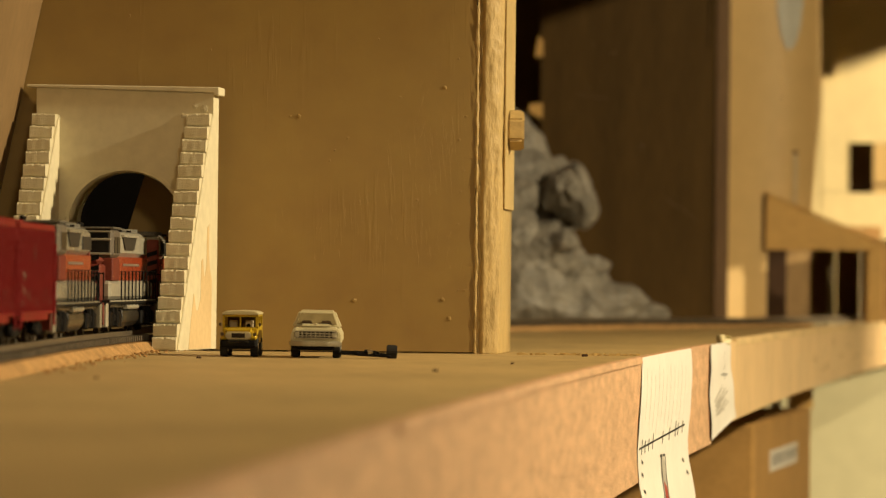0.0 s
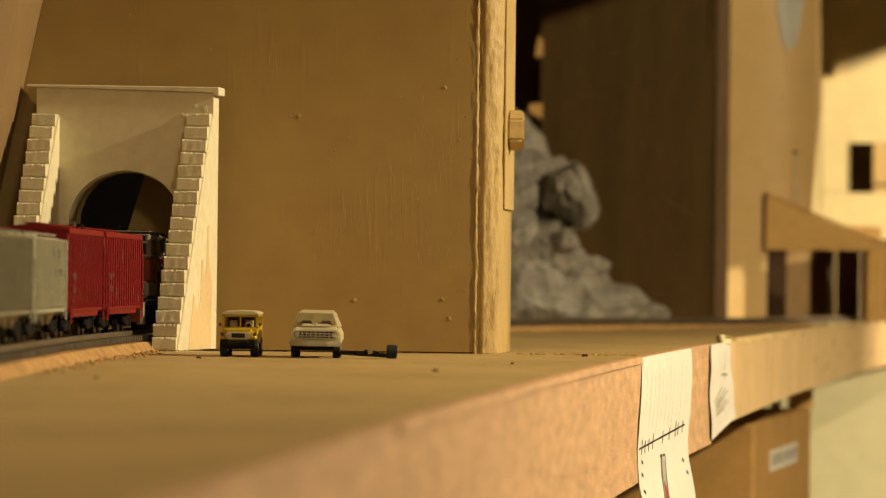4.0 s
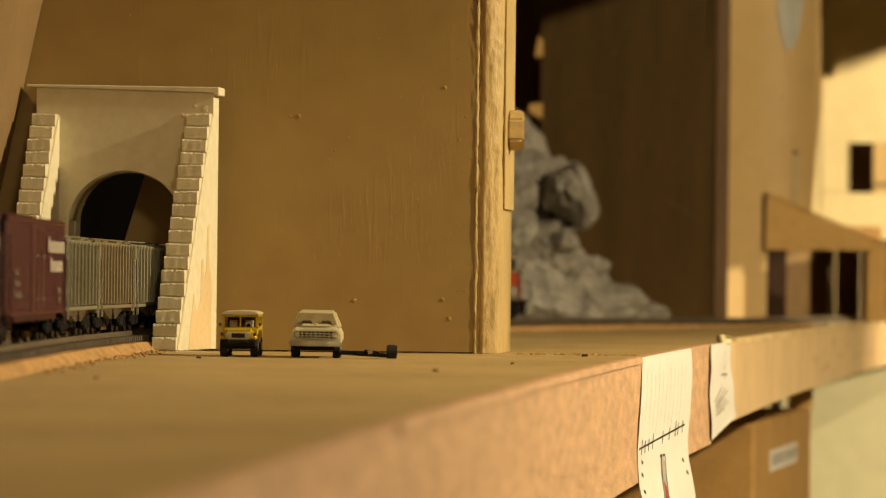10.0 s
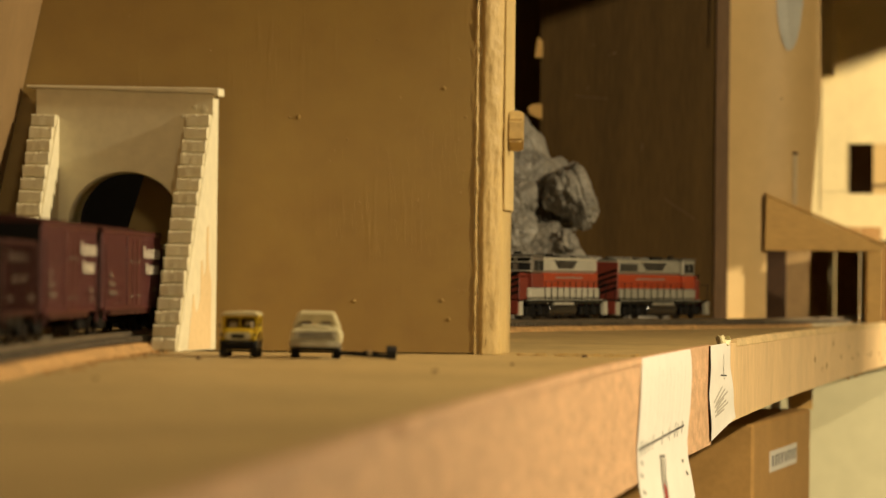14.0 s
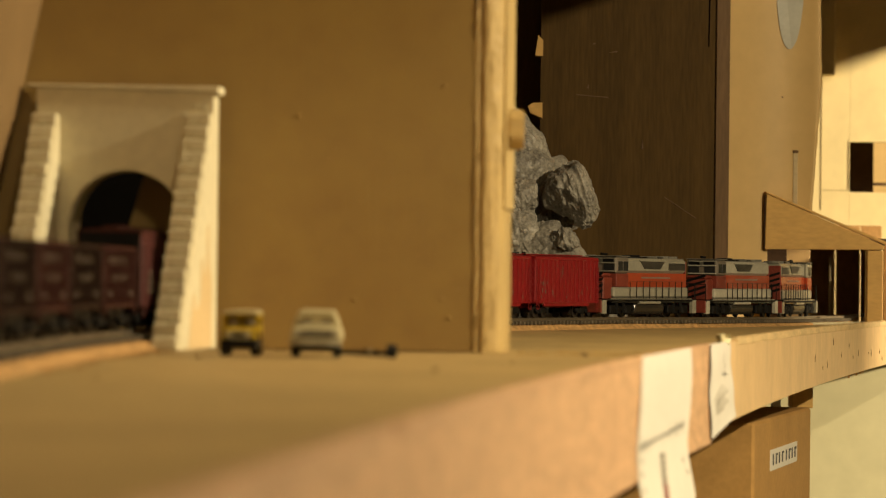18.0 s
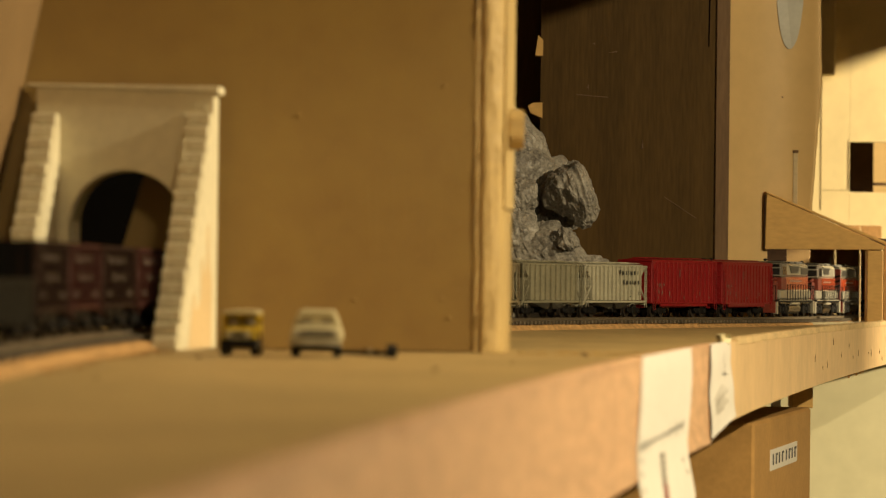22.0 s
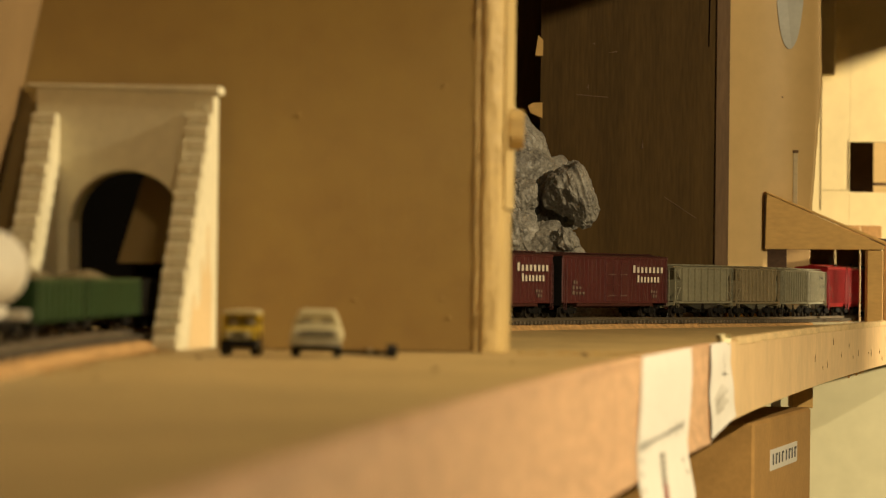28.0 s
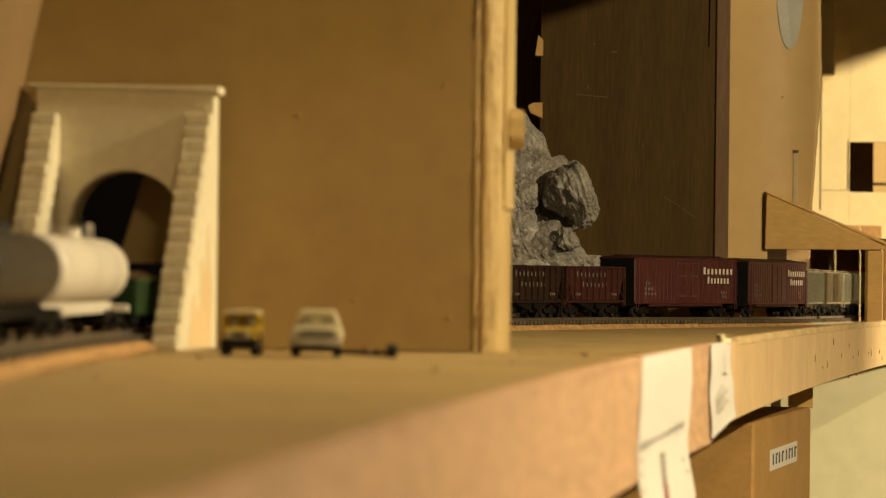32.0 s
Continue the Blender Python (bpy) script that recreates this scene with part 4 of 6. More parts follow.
def locomotive(label, forward, grey, vent):
    """A four-axle road-switcher diesel; its short hood leads when forward is 1."""
    c = thing("diesel_locomotive", label, "locomotive", group="locomotives of the train")
    h = 0.0905
    k = forward
    def bx(name, x0, x1, y0, y1, z0, z1, mat, bevel=0.0006, lab=""):
        return part(name, box((min(k * x0, k * x1), y0, z0), (max(k * x0, k * x1), y1, z1), bevel), mat, c, lab)
    bx("deck", -h, h, -0.0160, 0.0160, 0.0146, 0.0160, M_BLACK, 0.0003)
    # long hood in bands: pale skirt, scarlet, pale top
    bx("hood_base", -0.078, 0.066, -0.0146, 0.0146, 0.0174, 0.0268, grey, 0.0016)
    bx("sill", -0.080, 0.070, -0.0150, 0.0150, 0.0128, 0.0173, M_TANK_GREY, 0.0006)
    bx("hood_band", -0.078, 0.040, -0.0117, 0.0117, 0.0268, 0.0392, M_LOCO_RED, 0.0003)
    bx("hood_top", -0.078, 0.040, -0.0116, 0.0116, 0.0392, 0.0520, grey, 0.0022)
    bx("cab", 0.040, 0.063, -0.0148, 0.0148, 0.0269, 0.0385, M_LOCO_RED if k > 0 else M_LOCO_DARK_RED, 0.0005)
    bx("cab_top", 0.0396, 0.0634, -0.0150, 0.0150, 0.0386, 0.0532, grey if k > 0 else M_LOCO_CAB, 0.0016)
    bx("cab_roof", 0.0385, 0.0645, -0.0155, 0.0155, 0.0532, 0.0542, M_LOCO_ROOF, 0.0004)
    bx("nose", 0.063, 0.080, -0.0112, 0.0112, 0.0160, 0.0352, M_LOCO_DARK_RED, 0.0010)
    bx("nose_top", 0.063, 0.0796, -0.0106, 0.0106, 0.0353, 0.0388, M_LOCO_DARK_RED, 0.0016)
    bx("hood_end", -0.0792, -0.0776, -0.0112, 0.0112, 0.0165, 0.0500, M_LOCO_DARK_RED, 0.0006)
    bx("hood_roof", -0.0775, 0.0392, -0.0088, 0.0088, 0.0520, 0.0526, M_LOCO_ROOF, 0.0)
    for y in (-0.0078, 0.0078):
        pane = bx("windscreen", 0.0634, 0.0640, y - 0.0050, y + 0.0050, 0.0412, 0.0472, M_WINDOW, 0.0)
    frame_mesh = bmesh.new()
    for z0, z1 in ((0.0400, 0.0411), (0.0473, 0.0484), (0.0515, 0.0523)):
        block(frame_mesh, (min(k * 0.0634, k * 0.0645), -0.0140, z0), (max(k * 0.0634, k * 0.0645), 0.0140, z1), 0.0002)
    part("windscreen_frame", frame_mesh, grey, c)
    bx("number_board", 0.0634, 0.0642, -0.0125, 0.0125, 0.0487, 0.0512, M_BLACK, 0.0002)
    for s in (-1, 1):
        for x0, x1 in ((0.0418, 0.0502), (0.0518, 0.0598)):
            bx("window", x0, x1, s * 0.0150 - 0.0003, s * 0.0150 + 0.0003, 0.0410, 0.0492, M_WINDOW, 0.0)
        if vent:
            bx("grille", -0.0755, -0.0430, s * 0.0117 - 0.0005, s * 0.0117 + 0.0005, 0.0420, 0.0483, M_GRILLE, 0.0002)
        # flared intake with its dark mesh, a long trapezium
        wide = [(-0.034, 0.0496), (0.012, 0.0496), (0.004, 0.0430), (-0.026, 0.0430)]
        part("intake", prism([(k * x, z) for x, z in wide], s * 0.0117 - 0.0006, s * 0.0117 + 0.0006, "y"), M_GRILLE, c)
        edge = [(-0.036, 0.0496), (0.014, 0.0496), (0.014, 0.0508), (-0.036, 0.0508)]
        part("intake_lip", prism([(k * x, z) for x, z in edge], s * 0.0117 - 0.0014, s * 0.0117 + 0.0014, "y"), grey, c)
        bx("hood_lettering", -0.046, 0.010, s * 0.0118 - 0.00012, s * 0.0118 + 0.00012, 0.0345, 0.0358, M_LETTER_DIM, 0.0)
        bx("walkway_edge", -0.082, 0.074, s * 0.0154 - 0.0005, s * 0.0154 + 0.0005, 0.0160, 0.0168, grey, 0.0002)
        for i in range(8):
            x = -0.068 + i * 0.0138
            bx("hood_door", x - 0.0052, x + 0.0052, s * 0.0146 - 0.0002, s * 0.0146 + 0.0002, 0.0186, 0.0258, grey, 0.0002)
        for i in range(10):
            x = -0.074 + i * 0.0125
            part("stanchion", rod(bmesh.new(), (k * x, s * 0.0156, 0.0140), (k * x, s * 0.0156, 0.0320), 0.00040, 5), M_BLACK, c)
        part("handrail", rod(bmesh.new(), (k * -0.082, s * 0.0156, 0.0318), (k * 0.039, s * 0.0156, 0.0318), 0.00018, 5), M_BLACK, c)
        for e in (-1, 1):
            st = bmesh.new()
            block(st, (e * (h - 0.0040) - 0.0036, s * 0.0138 - 0.0024, 0.0034), (e * (h - 0.0040) + 0.0036, s * 0.0138 + 0.0014, 0.0156), 0.0004)
            for q in range(3):
                block(st, (e * (h - 0.0040) - 0.0030, s * 0.0150, 0.0050 + q * 0.0034), (e * (h - 0.0040) + 0.0030, s * 0.0160, 0.0056 + q * 0.0034))
            part("steps", st, grey, c)
            tk = box((e * 0.055 - 0.0195, s * 0.0132 - 0.0016, 0.0062), (e * 0.055 + 0.0195, s * 0.0132 + 0.0016, 0.0098), 0.0006)
            for a in (-0.0145, 0.0145):
                block(tk, (e * 0.055 + a - 0.0050, s * 0.0134 - 0.0020, 0.0034), (e * 0.055 + a + 0.0050, s * 0.0134 + 0.0020, 0.0112), 0.0009)
                rod(tk, (e * 0.055 + a * 0.45, s * 0.0140, 0.0040), (e * 0.055 + a * 0.45, s * 0.0140, 0.0128), 0.0018, 8)
            part("truck_frame", tk, M_BLACK, c)
    for e in (-1, 1):
        part("pilot", box((e * h - 0.0008, -0.0150, 0.0045), (e * h + 0.0008, 0.0150, 0.0158), 0.0003), M_LOCO_DARK_RED, c)
        er = bmesh.new()
        for y in (-0.0145, -0.005, 0.005, 0.0145):
            rod(er, (e * (h - 0.001), y, 0.0158), (e * (h - 0.001), y, 0.0310), 0.0004, 5)
        rod(er, (e * (h - 0.001), -0.0145, 0.0305), (e * (h - 0.001), 0.0145, 0.0305), 0.00035, 5)
        part("end_rail", er, M_BLACK, c)
        coupler(c, e * (h + 0.0005), e)
        truck(c, e * 0.055, 2, 0.029)
        # slanting warning stripes across both ends
        x = k * (0.0801 if e == 1 else -0.0793)
        for i in range(4):
            z = 0.0180 + i * 0.0052 + (0.004 if e == -1 else 0)
            part("warning_stripe", prism([(-0.0105, z + 0.0042), (-0.0105, z + 0.0066), (0.0105, z + 0.0002), (0.0105, z - 0.0022)], x - 0.0002, x + 0.0002, "x"), M_BLACK, c)
    for x in (-0.066, -0.048):
        part("fan", rod(bmesh.new(), (k * x, 0, 0.0522), (k * x, 0, 0.0546), 0.0078, 18), M_LOCO_ROOF, c)
    bx("dynamic_brake_fan", -0.030, -0.012, -0.0075, 0.0075, 0.0522, 0.0545, M_LOCO_ROOF, 0.0010)
    bx("exhaust", 0.000, 0.016, -0.005, 0.005, 0.0520, 0.0552, M_BLACK)
    for x in (-0.038, -0.006, 0.024):
        bx("lift_lug", x - 0.001, x + 0.001, -0.0085, 0.0085, 0.0524, 0.0536, M_BLACK, 0.0)
    part("horn", rod(bmesh.new(), (k * 0.046, 0.004, 0.0556), (k * 0.056, 0.004, 0.0556), 0.0011, 8), M_BLACK, c)
    part("headlight", rod(bmesh.new(), (k * 0.0634, 0, 0.0500), (k * 0.0648, 0, 0.0500), 0.0018, 10), M_CHROME, c)
    tank = prism([(-0.0128, 0.0128), (-0.0144, 0.0112), (-0.0150, 0.0086), (-0.0144, 0.0058), (-0.0126, 0.0036), (-0.0100, 0.0026), (0.0100, 0.0026), (0.0126, 0.0036), (0.0144, 0.0058), (0.0150, 0.0086), (0.0144, 0.0112), (0.0128, 0.0128)], -0.0280, 0.0280, "x", 0.0004)
    part("fuel_tank", tank, M_TANK_GREY, c)
    for s in (-1, 1):
        part("air_tank", rod(bmesh.new(), (-0.020, s * 0.0148, 0.0132), (0.020, s * 0.0148, 0.0132), 0.0013, 10), grey, c)
    for o in c.children_recursive:
        o.data.transform(Matrix.Diagonal((LOCO_STRETCH, 1, 1, 1)))
    return c


LOCO_STRETCH = 1.045
TRAIN = []
place = -0.0045 + 3 * 0.206
LOCO_LABELS = ("leading grey and scarlet diesel locomotive with its nose forward", "grey and scarlet diesel locomotive running long hood first", "grey and scarlet diesel locomotive coupled before red cars")
for lab, way, tone, vent in zip(LOCO_LABELS, (1, -1, -1), (M_LOCO_GREY, M_LOCO_PALE, M_LOCO_GREY), (True, False, True)):
    TRAIN.append((locomotive(lab, way, tone, vent), place - 0.103, 0.0575))
    place -= 0.206
first = boxcar(M_CARMINE, "bright red ribbed freight car with small white lettering", 0.134, 0.0512, 0.0168, 16, False, 0)
marks = [(-0.0575 + 0.0042 * i, -0.0567 + 0.0042 * i + 0.0006 * (i % 2), 0.0285 - 0.001 * (i % 3), 0.0305) for i in range(4)] + [(-0.056 + 0.0088 * i, -0.0552 + 0.0088 * i, 0.0165 + 0.0012 * (i % 2), 0.0190 + 0.0018 * (i % 3)) for i in range(0, 13, 3)]
marks += [(-0.0545, -0.0534, 0.0212, 0.0248), (-0.0480, -0.0466, 0.0210, 0.0240), (-0.012, -0.0112, 0.036, 0.043), (0.030, 0.0306, 0.020, 0.0232), (-0.0330, -0.0316, 0.0195, 0.0235)]
lettering(first, 0.0168, marks, M_LETTER_DIM)
second = copy_thing(first, Matrix())
stand = rod(bmesh.new(), (-0.0640, 0.003, 0.051), (-0.0640, 0.003, 0.0540), 0.0006, 6)
rod(stand, (-0.0640, 0.003, 0.0538), (-0.0640, 0.003, 0.0546), 0.0030, 14)
rod(stand, (-0.0600, -0.003, 0.0525), (-0.0600, -0.003, 0.0550), 0.0018, 8)
part("brake_stand", stand, M_BLACK, first)
for c in (first, second):
    TRAIN.append((c, place - 0.0724, 0.042))
    place -= 0.1448
for mat, lab, marks in ((M_HOP_PALE, "pale grey covered hopper car with dark lettering", 12), (M_HOP_GREY, "weathered grey covered hopper car with a roof walk", 9),
                        (M_HOP_TAN, "dusty buff covered hopper car with ribbed sides", 9), (M_HOP_GREY, "weathered grey covered hopper car before the boxcars", 7)):
    c = hopper(mat, lab, 0.126, 0.0462, 0.0158, True, marks, marks == 12)
    if marks == 12:
        for s in (-1,):
            bars(c, "lettering", [(s * 0.0172, [(min(-s * a, -s * b), max(-s * a, -s * b), z0, z1) for a, b, z0, z1 in word(0.006, 0.0372, 7, 0.0058, 0.0034, 0.55) + word(0.014, 0.0288, 6, 0.0058, 0.0032, 0.55) + [(0.0250, 0.0256, 0.0180, 0.0240), (0.0285, 0.0291, 0.0180, 0.0240), (0.0250, 0.0291, 0.0180, 0.0186), (0.044, 0.0446, 0.0195, 0.0225), (0.048, 0.0486, 0.0195, 0.0225)]])], M_GRILLE, "dark lettering stroke")
    TRAIN.append((c, place - 0.0666, 0.044))
    place -= 0.1332
first = boxcar(M_OXIDE, "brown-red sixty-foot boxcar with large white lettering", 0.214, 0.0535, 0.0172, 26, True, 0.0225)
lettering(first, 0.0178, word(0.0320, 0.0392, 8, 0.0083, 0.0050, 0.5) + word(0.0410, 0.0308, 7, 0.0070, 0.0048, 0.5))
lettering(first, 0.0178, word(-0.088, 0.0290, 2, 0.0050, 0.0022) + word(-0.090, 0.0245, 3, 0.0066, 0.0022) + word(-0.090, 0.0200, 4, 0.0066, 0.0022) + word(0.070, 0.0215, 3, 0.005, 0.002) + word(0.074, 0.0175, 2, 0.005, 0.002)
          + [(-0.018, -0.004, 0.0370, 0.0376), (-0.018, -0.004, 0.0190, 0.0196), (0.006, 0.019, 0.0370, 0.0376), (0.006, 0.019, 0.0190, 0.0196)], M_LETTER_DIM)
second = copy_thing(first, Matrix())
for c in (first, second):
    TRAIN.append((c, place - 0.120, 0.080))
    place -= 0.240
for i in range(6):
    if i in (0, 1):
        c = hopper(M_HOP_BLACK if i else M_OXIDE_DK, ("brown" if i == 0 else "dark brown") + " open hopper car with white lettering and coal", 0.122, 0.0440, 0.0160, False, 9, True)
        lettering(c, 0.0166, mat=M_LETTER_DIM, groups=word(-0.042, 0.0350, 8, 0.0080, 0.0034, 0.78) + word(-0.030, 0.0265, 7, 0.0080, 0.0032, 0.78) + word(-0.045, 0.0190, 3, 0.004, 0.002) + word(0.030, 0.0190, 3, 0.004, 0.002))
        kinds = kinds + [c] if i else [c]
    else:
        c = copy_thing(kinds[i % 2], Matrix())
    TRAIN.append((c, place - 0.0652, 0.042))
    place -= 0.1304
c = gondola(M_GOND_BLACK, "low black gondola car with a dark load", 0.156, 0.0275, 0.0160)
TRAIN.append((c, place - 0.084, 0.055))
place -= 0.168
for i in range(2):
    c = gondola(M_GREEN, "dark green gondola car with a heaped load", 0.192, 0.0275, 0.0160) if i == 0 else copy_thing(c, Matrix())
    TRAIN.append((c, place - 0.1035, 0.070))
    place -= 0.207
for mat, lab in ((M_TANK_WHITE, "white tank car with a domed top platform"), (M_TANK_DARK, "dark tank car at the tail of the train")):
    TRAIN.append((tank_car(mat, lab, 0.25, 0.0165), place - 0.131, 0.09))
    place -= 0.262


# the stock is modelled at one size and brought to the track's scale here
K = 0.8925
done = set()
for car, _, _ in TRAIN:
    for o in car.children_recursive:
        o.matrix_basis = Matrix.Translation(o.matrix_basis.translation * K)
        if o.data.name not in done:
            done.add(o.data.name)
            o.data.transform(Matrix.Scale(K, 4))
TRAIN = [(car, off * K, reach * K) for car, off, reach in TRAIN]


# ---- toy vehicles ----
def wheel(parent, x, y, r, w):
    bm = rod(bmesh.new(), (x - w / 2, y, r), (x + w / 2, y, r), r, 18)
    bmesh.ops.bevel(bm, geom=[e for e in bm.edges if len(e.link_faces) == 2 and e.calc_face_angle() > 1], offset=0.0004, segments=1, affect="EDGES")
    t = part("wheel", bm, M_TYRE, parent)
    part("hub", rod(bmesh.new(), (x - w / 2 - 0.0001, y, r), (x + w / 2 + 0.0001, y, r), r * 0.45, 12), M_CHROME, t)


def jeep():
    c = thing("toy_jeep", "yellow toy off-road car with a white roof", "toy car", pose(-0.0912, 1.6775, 1.0, 0, 0, -1.2))
    w = 0.0088
    part("hood", prism([(0.0005, 0.0085), (0.0005, 0.0128), (0.003, 0.0136), (0.0125, 0.0142), (0.0125, 0.0085)], -0.0068, 0.0068, "x", 0.0011, 3), M_YELLOW, c)
    part("body", prism([(0.0118, 0.0062), (0.0118, 0.0142), (0.0445, 0.0142), (0.0445, 0.0062)], -w, w, "x", 0.0006), M_YELLOW, c)
    for x in (-0.0080, 0.0080):
        part("turn_signal", rod(bmesh.new(), (x, -0.0008, 0.0112), (x, 0.0010, 0.0112), 0.0009, 10), M_CABIN, c)
    cabin = bmesh.new()
    for x in (-w + 0.0006, w - 0.0006):
        block(cabin, (x - 0.0006, 0.0125, 0.0140), (x + 0.0006, 0.0440, 0.0152))
        for y in (0.0130, 0.0270, 0.0434):
            block(cabin, (x - 0.0006, y - 0.0008, 0.0140), (x + 0.0006, y + 0.0008, 0.0206))
        block(cabin, (x - 0.0006, 0.0125, 0.0198), (x + 0.0006, 0.0440, 0.0208))
    block(cabin, (-w, 0.0122, 0.0196), (w, 0.0138, 0.0208))
    block(cabin, (-0.0003, 0.0122, 0.0140), (0.0003, 0.0136, 0.0206))
    block(cabin, (-w, 0.0122, 0.0138), (w, 0.0138, 0.0145))
    part("cabin", cabin, M_YELLOW, c)
    part("bulkhead", box((-w + 0.0013, 0.0300, 0.0143), (w - 0.0013, 0.0306, 0.0206)), M_CABIN, c)
    part("steering_wheel", rod(bmesh.new(), (0.0038, 0.0162, 0.0152), (0.0038, 0.0166, 0.0154), 0.0011, 12), M_BLACK, c)
    part("roof", prism([(-w - 0.0003, 0.0206), (-w - 0.0004, 0.0214), (-w + 0.0016, 0.0225), (0, 0.0229), (w - 0.0016, 0.0225), (w + 0.0004, 0.0214), (w + 0.0003, 0.0206)], 0.0112, 0.0450, "y", 0.0003), M_IVORY, c, "white roof")
    ring = prism([(-0.0066, 0.0106), (-0.0060, 0.0091), (-0.0044, 0.0086), (0.0044, 0.0086), (0.0060, 0.0091), (0.0066, 0.0106), (0.0060, 0.0121), (0.0044, 0.0125), (-0.0044, 0.0125), (-0.0060, 0.0121)], -0.0006, 0.0008, "y", 0.0004, 2)
    part("grille", ring, M_IVORY, c, "pale oval grille surround")
    part("grille_mesh", box((-0.0033, -0.0009, 0.0094), (0.0033, -0.0003, 0.0117), 0.0002), M_BLACK, c)
    for q in range(3):
        part("grille_bar", box((-0.0030, -0.0011, 0.0098 + q * 0.0007), (0.0030, -0.0009, 0.0100 + q * 0.0007)), M_CABIN, c)
    for x in (-0.0048, 0.0048):
        part("headlight", rod(bmesh.new(), (x, -0.0010, 0.0106), (x, 0.0, 0.0106), 0.0011, 14), M_CHROME, c)
    part("bumper", box((-0.0052, -0.0012, 0.0069), (0.0052, 0.0, 0.0083), 0.0003), M_TANK_GREY, c, "grey bumper with two dark slots")
    for x in (-0.0022, 0.0022):
        part("slot", box((x - 0.0014, -0.0015, 0.0072), (x + 0.0014, -0.0011, 0.0079)), M_BLACK, c)
    part("skid_plate", box((-0.0086, -0.0004, 0.0048), (0.0086, 0.0030, 0.0083), 0.0006), M_BLACK, c)
    for x in (-0.0098, 0.0098):
        part("mirror", box((x - 0.0006, 0.0105, 0.0150), (x + 0.0006, 0.0112, 0.0166), 0.0002), M_CABIN, c)
    part("chassis", box((-0.0060, 0.001, 0.0038), (0.0060, 0.043, 0.0064)), M_BLACK, c)
    for x in (-0.0072, 0.0072):
        part("seat", box((x * 0.55 - 0.0020, 0.0200, 0.0142), (x * 0.55 + 0.0020, 0.0220, 0.0180), 0.0004), M_SEAT, c)
        part("fender", box((x - 0.0016, 0.0012, 0.0084), (x + 0.0016, 0.0122, 0.0104), 0.0006), M_YELLOW, c)
        for y in (0.0075, 0.0350):
            wheel(c, x * 1.04, y, 0.0047, 0.0036)
    return c


def pickup():
    c = thing("toy_pickup", "ivory toy utility truck with a chrome bumper", "toy car", pose(-0.0564, 1.6680, 1.0, 0, 0.6, 0.6))
    w = 0.0104
    shell = [(-0.0100, 0.0056), (-0.0117, 0.0072), (-0.0119, 0.0098), (-0.0115, 0.0122), (-0.0100, 0.0139), (-0.0055, 0.0144), (0.0055, 0.0144), (0.0100, 0.0139), (0.0115, 0.0122), (0.0119, 0.0098), (0.0117, 0.0072), (0.0100, 0.0056)]
    hull = prism(shell, 0.0, 0.0470, "y", 0.0007, 2)
    for v in hull.verts:
        if v.co.y < 0.006:
            # the nose narrows and its upper edge leans back
            v.co.x *= 0.93 + 0.07 * max(0.0, v.co.y) / 0.006
            v.co.y += max(0.0, v.co.z - 0.0118) * 0.9
            v.co.z -= 0.0005 * (1 - v.co.y / 0.006)
    part("body", hull, M_IVORY, c, smooth=False)
    part("hood_panel", prism([(0.0020, 0.0140), (0.0030, 0.0148), (0.0150, 0.0152), (0.0160, 0.0140)], -0.0066, 0.0066, "x", 0.0005, 2), M_IVORY, c)
    top = bmesh.new()
    lo = [(-0.0112, 0.0150), (0.0112, 0.0150), (0.0112, 0.045), (-0.0112, 0.045)]
    hi = [(-0.0080, 0.0196), (0.0080, 0.0196), (0.0078, 0.044), (-0.0078, 0.044)]
    a = [top.verts.new((x, y, 0.0132)) for x, y in lo]
    b = [top.verts.new((x, y, 0.0212)) for x, y in hi]
    top.faces.new(a)
    top.faces.new(b)
    for i in range(4):
        top.faces.new((a[i], a[(i + 1) % 4], b[(i + 1) % 4], b[i]))
    bmesh.ops.recalc_face_normals(top, faces=top.faces)
    bmesh.ops.bevel(top, geom=top.edges[:], offset=0.0009, segments=3, affect="EDGES")
    part("cabin", top, M_IVORY, c)
    ws = bmesh.new()
    v = [ws.verts.new(p) for p in ((-0.0090, 0.0153, 0.0149), (0.0090, 0.0153, 0.0149), (0.0071, 0.0184, 0.0199), (-0.0071, 0.0184, 0.0199), (-0.0086, 0.0164, 0.0149), (0.0086, 0.0164, 0.0149), (0.0071, 0.0200, 0.0199), (-0.0071, 0.0200, 0.0199))]
    for f in ((0, 1, 2, 3), (7, 6, 5, 4), (0, 4, 5, 1), (1, 5, 6, 2), (2, 6, 7, 3), (3, 7, 4, 0)):
        ws.faces.new([v[i] for i in f])
    part("windscreen", ws, material("smoked_clear_plastic", (0.24, 0.195, 0.095), 0.15), c, "dusty amber windscreen")
    for x in (-0.0038, 0.0038):
        part("seat_back", prism([(x * 1.15 - 0.0026, 0.0152), (x * 1.15 - 0.0018, 0.0166), (x * 1.15 + 0.0018, 0.0166), (x * 1.15 + 0.0026, 0.0152)], 0.0151, 0.0160, "y"), M_CABIN, c)
        part("wiper", rod(bmesh.new(), (x - 0.0022, 0.0150, 0.0151), (x + 0.0020, 0.0152, 0.0154), 0.00016, 5), M_BLACK, c)
    part("hood_rib", box((-0.0005, 0.0040, 0.0146), (0.0005, 0.0145, 0.0154), 0.0002), M_IVORY, c)
    part("grille", box((-0.0092, -0.0006, 0.0090), (0.0092, 0.0004, 0.0120), 0.0002), M_BLACK, c)
    for x in (-0.0083, 0.0083):
        part("headlight", box((x - 0.0011, -0.0011, 0.0092), (x + 0.0011, -0.0004, 0.0118), 0.0003), M_CHROME, c)
